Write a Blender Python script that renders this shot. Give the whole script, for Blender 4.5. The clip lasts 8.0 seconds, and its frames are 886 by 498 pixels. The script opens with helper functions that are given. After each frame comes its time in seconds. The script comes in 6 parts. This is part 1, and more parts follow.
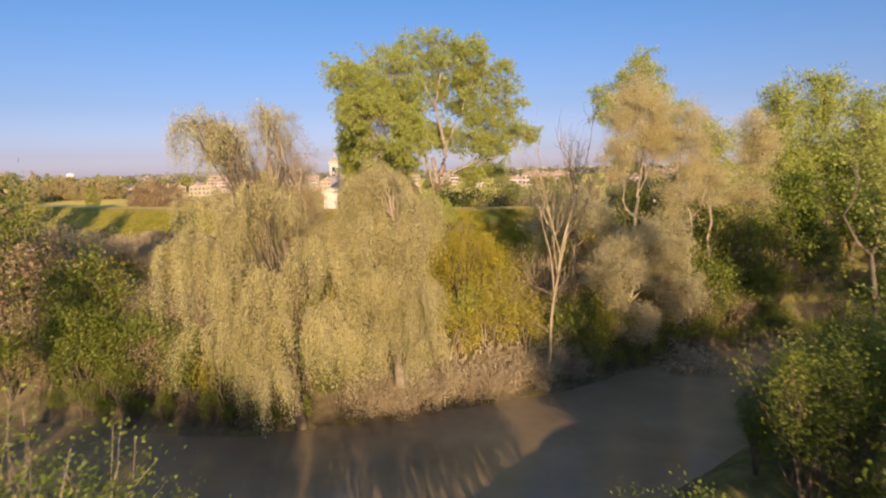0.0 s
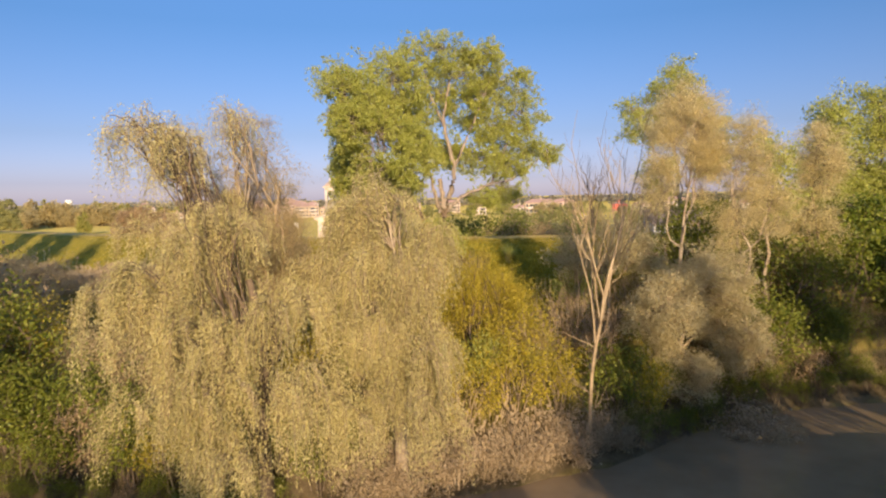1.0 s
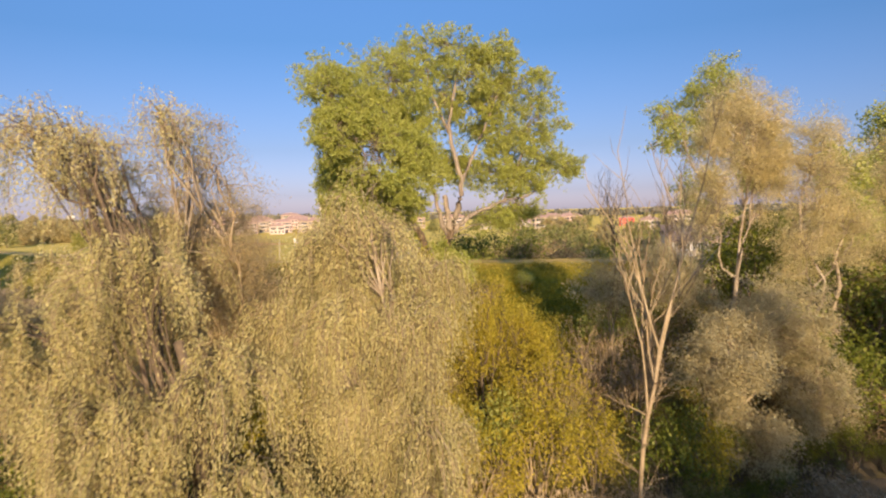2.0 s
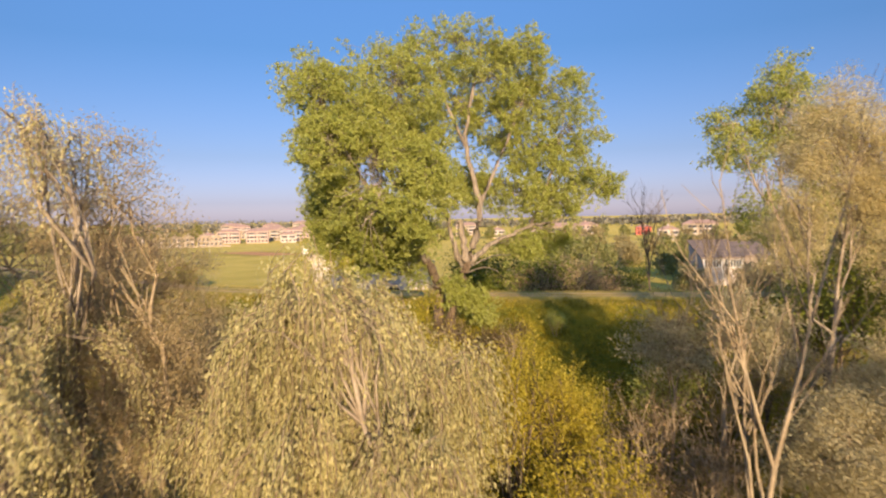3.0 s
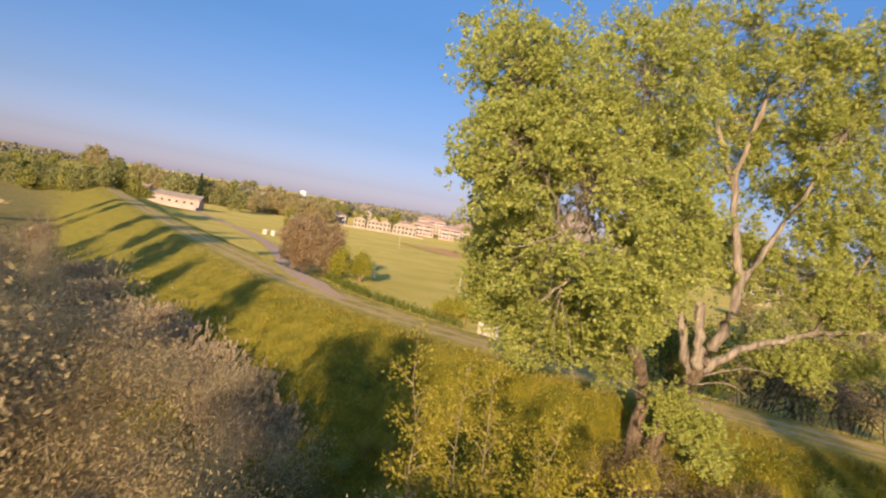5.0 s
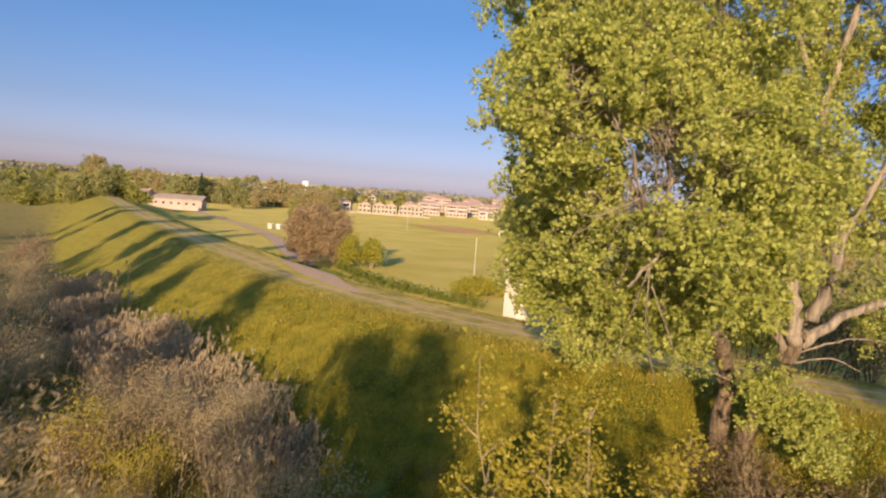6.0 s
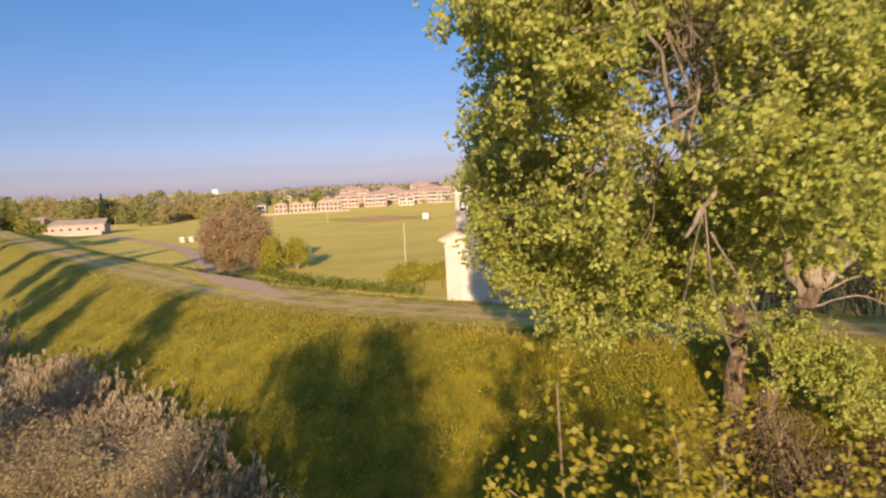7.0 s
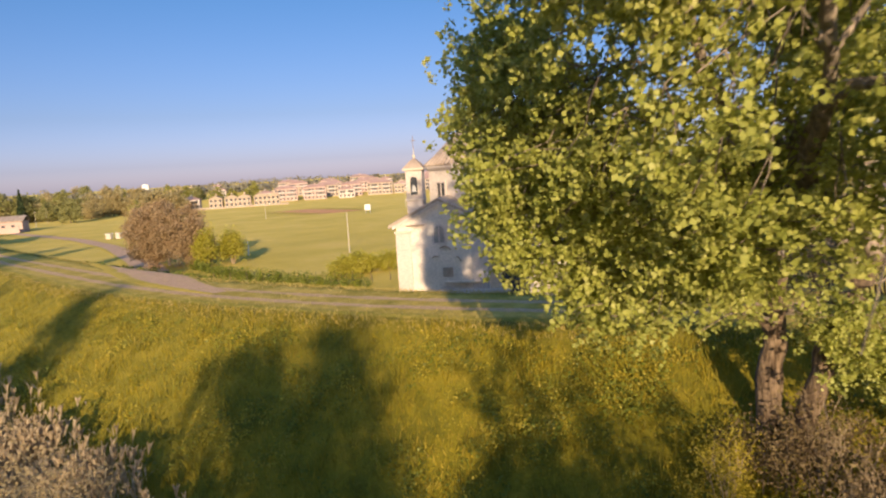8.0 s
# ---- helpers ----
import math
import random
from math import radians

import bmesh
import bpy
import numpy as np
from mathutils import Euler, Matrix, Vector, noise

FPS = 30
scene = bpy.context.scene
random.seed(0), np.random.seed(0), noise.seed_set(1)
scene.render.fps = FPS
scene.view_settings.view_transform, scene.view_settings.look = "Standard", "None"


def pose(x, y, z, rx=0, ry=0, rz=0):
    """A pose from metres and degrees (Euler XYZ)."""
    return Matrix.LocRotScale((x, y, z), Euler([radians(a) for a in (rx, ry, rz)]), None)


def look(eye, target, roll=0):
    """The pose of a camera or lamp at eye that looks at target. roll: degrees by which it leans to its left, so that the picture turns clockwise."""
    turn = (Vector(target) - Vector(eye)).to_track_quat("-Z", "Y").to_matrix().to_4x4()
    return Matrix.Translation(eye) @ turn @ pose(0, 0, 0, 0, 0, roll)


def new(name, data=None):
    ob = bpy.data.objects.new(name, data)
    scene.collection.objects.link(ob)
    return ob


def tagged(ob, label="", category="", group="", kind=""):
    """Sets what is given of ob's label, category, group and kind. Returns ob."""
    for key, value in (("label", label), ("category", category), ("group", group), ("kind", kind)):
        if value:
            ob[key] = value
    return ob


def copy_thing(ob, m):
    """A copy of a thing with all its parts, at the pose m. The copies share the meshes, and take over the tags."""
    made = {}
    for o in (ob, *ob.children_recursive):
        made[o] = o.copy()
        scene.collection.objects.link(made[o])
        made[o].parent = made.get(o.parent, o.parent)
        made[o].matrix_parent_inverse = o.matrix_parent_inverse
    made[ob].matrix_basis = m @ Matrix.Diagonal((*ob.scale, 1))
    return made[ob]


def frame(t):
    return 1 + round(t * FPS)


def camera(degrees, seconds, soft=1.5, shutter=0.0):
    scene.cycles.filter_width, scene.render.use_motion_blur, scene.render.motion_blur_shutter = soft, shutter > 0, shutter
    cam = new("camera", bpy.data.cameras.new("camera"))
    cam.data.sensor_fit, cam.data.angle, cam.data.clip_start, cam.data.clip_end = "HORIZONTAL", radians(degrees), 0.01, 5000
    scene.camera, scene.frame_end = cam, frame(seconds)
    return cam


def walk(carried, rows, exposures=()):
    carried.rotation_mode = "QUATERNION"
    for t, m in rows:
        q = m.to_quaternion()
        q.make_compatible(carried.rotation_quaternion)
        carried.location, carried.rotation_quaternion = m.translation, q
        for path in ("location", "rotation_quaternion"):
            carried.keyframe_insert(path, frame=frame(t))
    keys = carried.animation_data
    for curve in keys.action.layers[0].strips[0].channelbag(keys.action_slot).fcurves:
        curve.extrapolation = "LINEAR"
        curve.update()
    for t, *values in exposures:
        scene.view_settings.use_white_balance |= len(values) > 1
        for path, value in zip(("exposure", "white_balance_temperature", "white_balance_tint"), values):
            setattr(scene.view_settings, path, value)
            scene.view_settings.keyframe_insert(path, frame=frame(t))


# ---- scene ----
cam = camera(67.0, 8.0, soft=2.2, shutter=0.35)
EXPOSURE = 0.9
PATH = [
    (0, (6.275, -3.948, 21.019), (6.076, -1.97, 20.798), -1.4),
    (0.5, (5.378, 0.612, 20.775), (5.184, 2.595, 20.598), -1.4),
    (1, (4.638, 5.16, 20.671), (4.44, 7.145, 20.533), -1.2),
    (1.2, (4.406, 6.91, 20.7), (4.205, 8.896, 20.57), -1.1),
    (2.3, (3.494, 16.113, 21.528), (3.28, 18.099, 21.441), -1.4),
    (2.5, (3.294, 17.957, 21.827), (3.075, 19.943, 21.744), -1.3),
    (3, (2.744, 21.998, 22.64), (2.496, 23.981, 22.564), -1.2),
    (3.5, (2.174, 25.852, 23.378), (1.852, 27.825, 23.312), -0.7),
    (4, (1.291, 29.531, 23.816), (0.852, 31.482, 23.765), 1.4),
    (4.5, (0.434, 32.856, 24.241), (-0.193, 34.755, 24.188), 5.4),
    (5, (-0.635, 35.656, 24.325), (-1.422, 37.493, 24.245), 9.8),
    (5.2, (-1.113, 36.626, 24.248), (-1.927, 38.45, 24.147), 9.0),
    (6.3, (-4.108, 41.066, 24.062), (-4.854, 42.914, 23.903), 1.3),
    (6.5, (-4.597, 41.855, 23.949), (-5.296, 43.722, 23.781), -1.1),
    (7, (-5.822, 43.869, 23.512), (-6.409, 45.772, 23.325), -2.8),
    (7.5, (-7.052, 45.894, 23.004), (-7.539, 47.823, 22.804), -2.9),
    (8, (-7.928, 47.967, 22.669), (-8.346, 49.91, 22.45), -3.5),
]
walk(cam, [(t, look(eye, target, roll)) for t, eye, target, roll in PATH], [(0.0, EXPOSURE + 0.06), (4.5, EXPOSURE + 0.06), (5.5, EXPOSURE), (8.0, EXPOSURE)])


# ---------------------------------------------------------------- light
SUN_FROM = Vector((0.25, -0.945, 0.218)).normalized()          # towards the low evening sun
SUN_EL = math.asin(SUN_FROM.z)
SUN_AZ = math.atan2(SUN_FROM.x, SUN_FROM.y)                   # clockwise from +y
world = bpy.data.worlds.new("evening_sky")
scene.world = world
world.use_nodes = True
wn, wl = world.node_tree.nodes, world.node_tree.links
sky = wn.new("ShaderNodeTexSky")
sky.sky_type, sky.sun_disc = "NISHITA", False
sky.sun_elevation, sky.sun_rotation = SUN_EL, SUN_AZ
sky.air_density, sky.dust_density, sky.ozone_density = 1.0, 1.2, 3.0
wn["Background"].inputs["Strength"].default_value = 0.081
sky_dir, sky_sep = wn.new("ShaderNodeTexCoord"), wn.new("ShaderNodeSeparateXYZ")
sky_tint = wn.new("ShaderNodeValToRGB")                            # evening haze: rosy low, deeper blue above; unseen zenith brightened as fill light
sky_tint_stops = sky_tint.color_ramp.elements
sky_tint_stops[0].position, sky_tint_stops[0].color = 0.0, (1.62, 1.36, 2.15, 1)
sky_tint_stops[1].position, sky_tint_stops[1].color = 1.0, (2.1, 2.15, 2.25, 1)
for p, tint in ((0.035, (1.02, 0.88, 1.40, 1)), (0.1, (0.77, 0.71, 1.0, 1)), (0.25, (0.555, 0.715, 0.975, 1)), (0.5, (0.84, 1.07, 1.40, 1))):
    sky_tint_stops.new(p).color = tint
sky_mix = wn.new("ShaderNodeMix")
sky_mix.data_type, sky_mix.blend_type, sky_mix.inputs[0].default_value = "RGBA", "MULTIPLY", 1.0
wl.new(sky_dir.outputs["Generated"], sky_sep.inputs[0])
wl.new(sky_sep.outputs["Z"], sky_tint.inputs[0])
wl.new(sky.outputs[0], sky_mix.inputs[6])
wl.new(sky_tint.outputs[0], sky_mix.inputs[7])
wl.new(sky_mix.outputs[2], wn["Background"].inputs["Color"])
sun_data = bpy.data.lights.new("sun", "SUN")
sun_data.energy, sun_data.angle, sun_data.color = 4.5, radians(0.6), (1.0, 0.74, 0.46)
sun = new("sun", sun_data)
sun.matrix_world = look((0, 0, 200), Vector((0, 0, 200)) - SUN_FROM)


# ---------------------------------------------------------------- materials
def material(name):
    m = bpy.data.materials.new(name)
    m.use_nodes = True
    t = m.node_tree
    return m, t.nodes, t.links, t.nodes["Principled BSDF"]


def ramp(nodes, stops):
    r = nodes.new("ShaderNodeValToRGB")
    while len(r.color_ramp.elements) < len(stops):
        r.color_ramp.elements.new(0.5)
    for e, (pos, col) in zip(r.color_ramp.elements, stops):
        e.position, e.color = pos, (*col, 1)
    return r


def noise_tex(nodes, links, scale, detail=5.0, rough=0.6, coord="Object"):
    c = nodes.new("ShaderNodeTexCoord")
    n = nodes.new("ShaderNodeTexNoise")
    n.inputs["Scale"].default_value, n.inputs["Detail"].default_value, n.inputs["Roughness"].default_value = scale, detail, rough
    links.new(c.outputs[coord], n.inputs["Vector"])
    return n


def mix_colour(nodes, links, a, b, fac, blend="MIX"):
    x = nodes.new("ShaderNodeMix")
    x.data_type, x.blend_type = "RGBA", blend
    for sock, v in ((x.inputs[0], fac), (x.inputs[6], a), (x.inputs[7], b)):
        if hasattr(v, "is_output"):
            links.new(v, sock)
        else:
            sock.default_value = v if isinstance(v, float) else (*v, 1)
    return x.outputs[2]


def bump(nodes, links, height, strength, distance, bsdf):
    b = nodes.new("ShaderNodeBump")
    b.inputs["Strength"].default_value, b.inputs["Distance"].default_value = strength, distance
    links.new(height, b.inputs["Height"])
    links.new(b.outputs[0], bsdf.inputs["Normal"])


def leaf_material(name, stops, through_light=0.35, gloss=0.5):
    """Leaves of many tints, thin enough to let some light through."""
    m, n, l, p = material(name)
    g = n.new("ShaderNodeNewGeometry")
    r = ramp(n, stops)
    big = noise_tex(n, l, 0.35, 2.0)
    mm = n.new("ShaderNodeMath")
    mm.operation = "MULTIPLY_ADD"
    mm.inputs[1].default_value, mm.inputs[2].default_value = 0.7, -0.18
    l.new(big.outputs["Fac"], mm.inputs[0])
    add = n.new("ShaderNodeMath")
    add.operation = "MULTIPLY_ADD"
    add.inputs[1].default_value = 0.7
    l.new(g.outputs["Random Per Island"], add.inputs[0])
    l.new(mm.outputs[0], add.inputs[2])
    l.new(add.outputs[0], r.inputs[0])
    l.new(r.outputs[0], p.inputs["Base Color"])
    p.inputs["Roughness"].default_value = gloss
    p.inputs["Specular IOR Level"].default_value = 0.3
    tr = n.new("ShaderNodeBsdfTranslucent")
    l.new(r.outputs[0], tr.inputs["Color"])
    mx = n.new("ShaderNodeMixShader")
    mx.inputs[0].default_value = through_light
    l.new(p.outputs[0], mx.inputs[1])
    l.new(tr.outputs[0], mx.inputs[2])
    l.new(mx.outputs[0], n["Material Output"].inputs["Surface"])
    return m


def rough_material(name, dark, light, scale=3.0, fine=40.0, rough=0.85, relief=0.3, depth=0.02):
    m, n, l, p = material(name)
    a, b = noise_tex(n, l, scale), noise_tex(n, l, fine)
    r = ramp(n, [(0.3, dark), (0.7, light)])
    l.new(a.outputs["Fac"], r.inputs[0])
    g = ramp(n, [(0.25, (0.72, 0.72, 0.72)), (0.75, (1.15, 1.15, 1.15))])
    l.new(b.outputs["Fac"], g.inputs[0])
    l.new(mix_colour(n, l, r.outputs[0], g.outputs[0], 1.0, "MULTIPLY"), p.inputs["Base Color"])
    p.inputs["Roughness"].default_value = rough
    bump(n, l, b.outputs["Fac"], relief, depth, p)
    return m


def bark_material(name, dark, light, coarse=9.0):
    """Bark cut by upright furrows."""
    m, n, l, p = material(name)
    co, mp = n.new("ShaderNodeTexCoord"), n.new("ShaderNodeMapping")
    mp.inputs["Scale"].default_value = (1.0, 1.0, 0.16)
    l.new(co.outputs["Object"], mp.inputs["Vector"])
    f = n.new("ShaderNodeTexNoise")
    f.inputs["Scale"].default_value, f.inputs["Detail"].default_value, f.inputs["Roughness"].default_value = coarse, 6.0, 0.65
    l.new(mp.outputs[0], f.inputs["Vector"])
    r = ramp(n, [(0.36, dark), (0.62, light)])
    l.new(f.outputs["Fac"], r.inputs[0])
    patch = noise_tex(n, l, 0.8, 4.0)
    g = ramp(n, [(0.3, (0.7, 0.68, 0.66)), (0.7, (1.12, 1.1, 1.06))])
    l.new(patch.outputs["Fac"], g.inputs[0])
    l.new(mix_colour(n, l, r.outputs[0], g.outputs[0], 1.0, "MULTIPLY"), p.inputs["Base Color"])
    p.inputs["Roughness"].default_value = 0.95
    bump(n, l, f.outputs["Fac"], 1.0, 0.12, p)
    return m


LEAF_POPLAR = leaf_material("poplar_leaves", [(0.0, (0.222, 0.255, 0.048)), (0.45, (0.415, 0.437, 0.098)), (0.8, (0.515, 0.527, 0.148)), (1.0, (0.62, 0.617, 0.25))], 0.53, 0.5)
LEAF_POPLAR_FAR = leaf_material("young_poplar_leaves", [(0.0, (0.20, 0.235, 0.045)), (0.5, (0.40, 0.425, 0.09)), (1.0, (0.57, 0.57, 0.19))], 0.5)
LEAF_WILLOW = leaf_material("willow_leaves", [(0.0, (0.34, 0.30, 0.115)), (0.5, (0.545, 0.485, 0.21)), (1.0, (0.70, 0.63, 0.32))], 0.45)
LEAF_SILVER = leaf_material("white_willow_leaves", [(0.0, (0.36, 0.31, 0.165)), (0.5, (0.53, 0.46, 0.26)), (1.0, (0.62, 0.55, 0.33))], 0.55)
LEAF_TAN = leaf_material("budding_catkins", [(0.0, (0.44, 0.365, 0.17)), (0.5, (0.64, 0.55, 0.28)), (1.0, (0.76, 0.67, 0.39))], 0.56)
LEAF_DUN = leaf_material("dun_buds", [(0.0, (0.43, 0.335, 0.165)), (0.5, (0.56, 0.445, 0.235)), (1.0, (0.64, 0.52, 0.29))], 0.6)
LEAF_YELLOW = leaf_material("yellow_leaves", [(0.0, (0.27, 0.23, 0.02)), (0.5, (0.48, 0.40, 0.045)), (1.0, (0.62, 0.51, 0.09))], 0.5)
LEAF_BRIGHT = leaf_material("bright_yellow_leaves", [(0.0, (0.22, 0.21, 0.02)), (0.5, (0.40, 0.37, 0.045)), (1.0, (0.55, 0.49, 0.10))], 0.45)
LEAF_SAPLING = leaf_material("sapling_leaves", [(0.0, (0.24, 0.215, 0.022)), (0.5, (0.41, 0.35, 0.042)), (1.0, (0.53, 0.45, 0.085))], 0.55)
LEAF_GREEN = leaf_material("green_leaves", [(0.0, (0.05, 0.08, 0.010)), (0.5, (0.13, 0.17, 0.02)), (1.0, (0.29, 0.31, 0.04))], 0.35)
LEAF_BANK = leaf_material("bank_leaves", [(0.0, (0.08, 0.11, 0.013)), (0.5, (0.165, 0.19, 0.025)), (1.0, (0.30, 0.30, 0.05))], 0.4)
LEAF_BROWN = leaf_material("reddish_buds", [(0.0, (0.20, 0.13, 0.07)), (0.5, (0.36, 0.255, 0.14)), (1.0, (0.50, 0.385, 0.225))], 0.34)
LEAF_STRAW = leaf_material("dry_straw", [(0.0, (0.26, 0.19, 0.095)), (0.5, (0.42, 0.315, 0.16)), (1.0, (0.53, 0.41, 0.225))], 0.5, 0.7)
LEAF_REED = leaf_material("pale_dry_stems", [(0.0, (0.24, 0.18, 0.11)), (0.5, (0.42, 0.33, 0.21)), (1.0, (0.58, 0.47, 0.32))], 0.35, 0.7)
# bramble colour is darkened because the tangle lies in shade
LEAF_BRAMBLE = leaf_material("bramble_leaves", [(0.0, (0.07, 0.05, 0.025)), (0.5, (0.14, 0.10, 0.05)), (1.0, (0.22, 0.17, 0.07))], 0.25, 0.6)
BARK_PALE = rough_material("pale_bark", (0.20, 0.15, 0.10), (0.46, 0.38, 0.28), 1.5, 14.0, 0.9, 0.8, 0.05)
# trunk bark darkened to stand for shade; limb bark left paler, as lit
BARK_POPLAR = bark_material("grooved_poplar_bark", (0.07, 0.046, 0.03), (0.27, 0.20, 0.135))
BARK_LIMB = bark_material("greyish_limb_bark", (0.145, 0.118, 0.092), (0.37, 0.31, 0.245), 7.0)
BARK_BROWN = rough_material("brown_bark", (0.07, 0.05, 0.035), (0.20, 0.15, 0.10), 1.5, 14.0, 0.9, 0.8, 0.05)
TWIG_TAN = rough_material("tan_twigs", (0.22, 0.16, 0.09), (0.42, 0.33, 0.21), 1.0, 9.0)


# ---------------------------------------------------------------- building blocks
def mesh_arrays(name, verts, faces):
    """A mesh from numpy arrays; all faces have the same number of corners."""
    me = bpy.data.meshes.new(name)
    k = faces.shape[1]
    me.vertices.add(len(verts))
    me.vertices.foreach_set("co", np.ascontiguousarray(verts, dtype=np.float32).ravel())
    me.loops.add(faces.size)
    me.loops.foreach_set("vertex_index", np.ascontiguousarray(faces, dtype=np.int32).ravel())
    me.polygons.add(len(faces))
    me.polygons.foreach_set("loop_start", np.arange(0, faces.size, k, dtype=np.int32))
    me.update(calc_edges=True)
    return me


def thing(name, label, category, group="", kind="", at=(0, 0, 0), turn=0.0):
    e = new(name)
    e.empty_display_size = 0.2
    e.matrix_basis = pose(*at, 0, 0, turn)
    return tagged(e, label, category, group, kind)


def part_mesh(name, me, mat, parent, label=""):
    ob = new(name, me)
    if not me.materials:
        me.materials.append(mat)
    ob.parent = parent
    return tagged(ob, label) if label else ob


def part(name, bm, mat, parent, label="", smooth=False):
    me = bpy.data.meshes.new(name)
    bmesh.ops.recalc_face_normals(bm, faces=bm.faces)
    if smooth:
        for f in bm.faces:
            f.smooth = True
    bm.to_mesh(me)
    bm.free()
    return part_mesh(name, me, mat, parent, label)


def box(x0, x1, y0, y1, z0, z1, bevel=0.0, bm=None):
    own = bm or bmesh.new()
    vs = bmesh.ops.create_cube(own, size=1)["verts"]
    for v in vs:
        v.co = Vector(((x0 + x1) / 2 + v.co.x * (x1 - x0), (y0 + y1) / 2 + v.co.y * (y1 - y0), (z0 + z1) / 2 + v.co.z * (z1 - z0)))
    if bevel:
        bmesh.ops.bevel(own, geom=[e for e in own.edges if e.verts[0] in vs], offset=bevel, segments=1, affect="EDGES")
    return own


def prism(profile, y0, y1, axis="y"):
    """A closed outline in x and z, drawn out along y."""
    bm = bmesh.new()
    a = [bm.verts.new((x, y0, z)) for x, z in profile]
    b = [bm.verts.new((x, y1, z)) for x, z in profile]
    bm.faces.new(a)
    bm.faces.new(b[::-1])
    for i in range(len(a)):
        j = (i + 1) % len(a)
        bm.faces.new((a[i], b[i], b[j], a[j]))
    return bm


def lathe(profile, steps=16, at=(0, 0)):
    """A turned solid from radius and height pairs."""
    bm = bmesh.new()
    rings = []
    for r, z in profile:
        rings.append([bm.verts.new((at[0] + r * math.cos(math.tau * i / steps + math.pi / steps), at[1] + r * math.sin(math.tau * i / steps + math.pi / steps), z)) for i in range(steps)])
    for a, b in zip(rings, rings[1:]):
        for i in range(steps):
            bm.faces.new((a[i], a[(i + 1) % steps], b[(i + 1) % steps], b[i]))
    bm.faces.new(rings[0][::-1])
    bm.faces.new(rings[-1])
    return bm


# ---------------------------------------------------------------- the lie of the land
WATER, BERM, FIELD, CREST = 5.4, 8.9, 10.0, 17.0
LEVEE = np.array([(-900, 760), (-420, 372), (-180, 186), (-110, 135), (-57, 98.5), (-37, 85), (-22, 78.4), (-10, 75), (8, 72.8), (40, 73), (90, 80), (200, 104), (420, 165), (900, 320)], float)
FAR_BANK = np.array([(-900, 500), (-300, 150), (-120, 66), (-60, 42), (-35, 36.5), (-21, 35.2), (-9.6, 33.6), (-1.9, 37), (6.8, 41.4), (12.7, 45), (20.2, 52.3), (30, 56), (60, 60), (120, 70), (300, 115), (900, 290)], float)
NEAR_BANK = np.array([(-900, 470), (-300, 125), (-120, 42), (-60, 20), (-20, 12), (0, 12.5), (8, 18), (14.5, 28.5), (24, 39), (40, 44), (80, 47), (200, 64), (900, 250)], float)


def dense_line(points, step=1.0):
    """A polyline, smoothed by cutting its corners, at even steps."""
    p = points
    for _ in range(3):
        q = np.empty((2 * len(p) - 2, 2))
        q[0::2], q[1::2] = 0.75 * p[:-1] + 0.25 * p[1:], 0.25 * p[:-1] + 0.75 * p[1:]
        p = np.vstack([p[:1], q, p[-1:]])
    s = np.r_[0, np.cumsum(np.hypot(*np.diff(p, axis=0).T))]
    u = np.arange(0, s[-1], step)
    return np.c_[np.interp(u, s, p[:, 0]), np.interp(u, s, p[:, 1])]


LEVEE_LINE = dense_line(LEVEE, 1.5)


def levee_offset(x, y):
    """The distance from the levee's middle line: positive towards the fields."""
    x, y = np.atleast_1d(x).astype(float), np.atleast_1d(y).astype(float)
    out = np.empty_like(x)
    for a in range(0, len(x), 4000):
        dx = x[a : a + 4000, None] - LEVEE_LINE[None, :, 0]
        dy = y[a : a + 4000, None] - LEVEE_LINE[None, :, 1]
        d2 = dx * dx + dy * dy
        k = np.clip(d2.argmin(1), 1, len(LEVEE_LINE) - 2)
        t = LEVEE_LINE[k + 1] - LEVEE_LINE[k - 1]
        rows = np.arange(len(k))
        out[a : a + 4000] = np.sqrt(d2.min(1)) * np.sign(t[:, 0] * dy[rows, k] - t[:, 1] * dx[rows, k])
    return out


def ease(v):
    v = np.clip(v, 0, 1)
    return v * v * (3 - 2 * v)


def wave(x, y, s):
    return np.sin(x / s + 1.3 * np.sin(y / s * 0.7)) * np.cos(y / s * 1.1 + 0.8 * np.sin(x / s * 0.6))


def ground_height(x, y):
    x, y = np.atleast_1d(x).astype(float), np.atleast_1d(y).astype(float)
    d = levee_offset(x, y)
    far, near = y - np.interp(x, FAR_BANK[:, 0], FAR_BANK[:, 1]), np.interp(x, NEAR_BANK[:, 0], NEAR_BANK[:, 1]) - y
    side = np.maximum(far, near) + 0.5 * wave(x, y, 2.3)
    low = WATER - 1.6 + 1.6 * ease((side + 3) / 3) + (BERM - WATER) * ease(side / 6.5)
    low = low + 3.0 * ease((far - 8) / 16)                             # the berm climbs towards the levee
    low = np.where(side > 5, low + 0.22 * wave(x, y, 4.1) + 0.1 * wave(y, x, 1.7), low)
    ramp_w = 2.15
    slope = CREST - np.maximum(np.abs(d) - 3.4, 0) / ramp_w + 0.06 * wave(x, y, 3.1) * (np.abs(d) > 3.6)
    slope = np.where(d < 0, slope - 1.6 * np.maximum(6 - far, 0), slope)      # cut off by the river
    field = FIELD + 0.15 * wave(x, y, 23.0)
    land = np.where(d > 0, np.maximum(field, slope), np.maximum(low, slope))
    far_away = np.hypot(x, y - 80)
    return land + 9 * ease((far_away - 480) / 260) + 18 * ease((far_away - 1300) / 900)


def ground_at(x, y):
    return float(ground_height(x, y)[0])


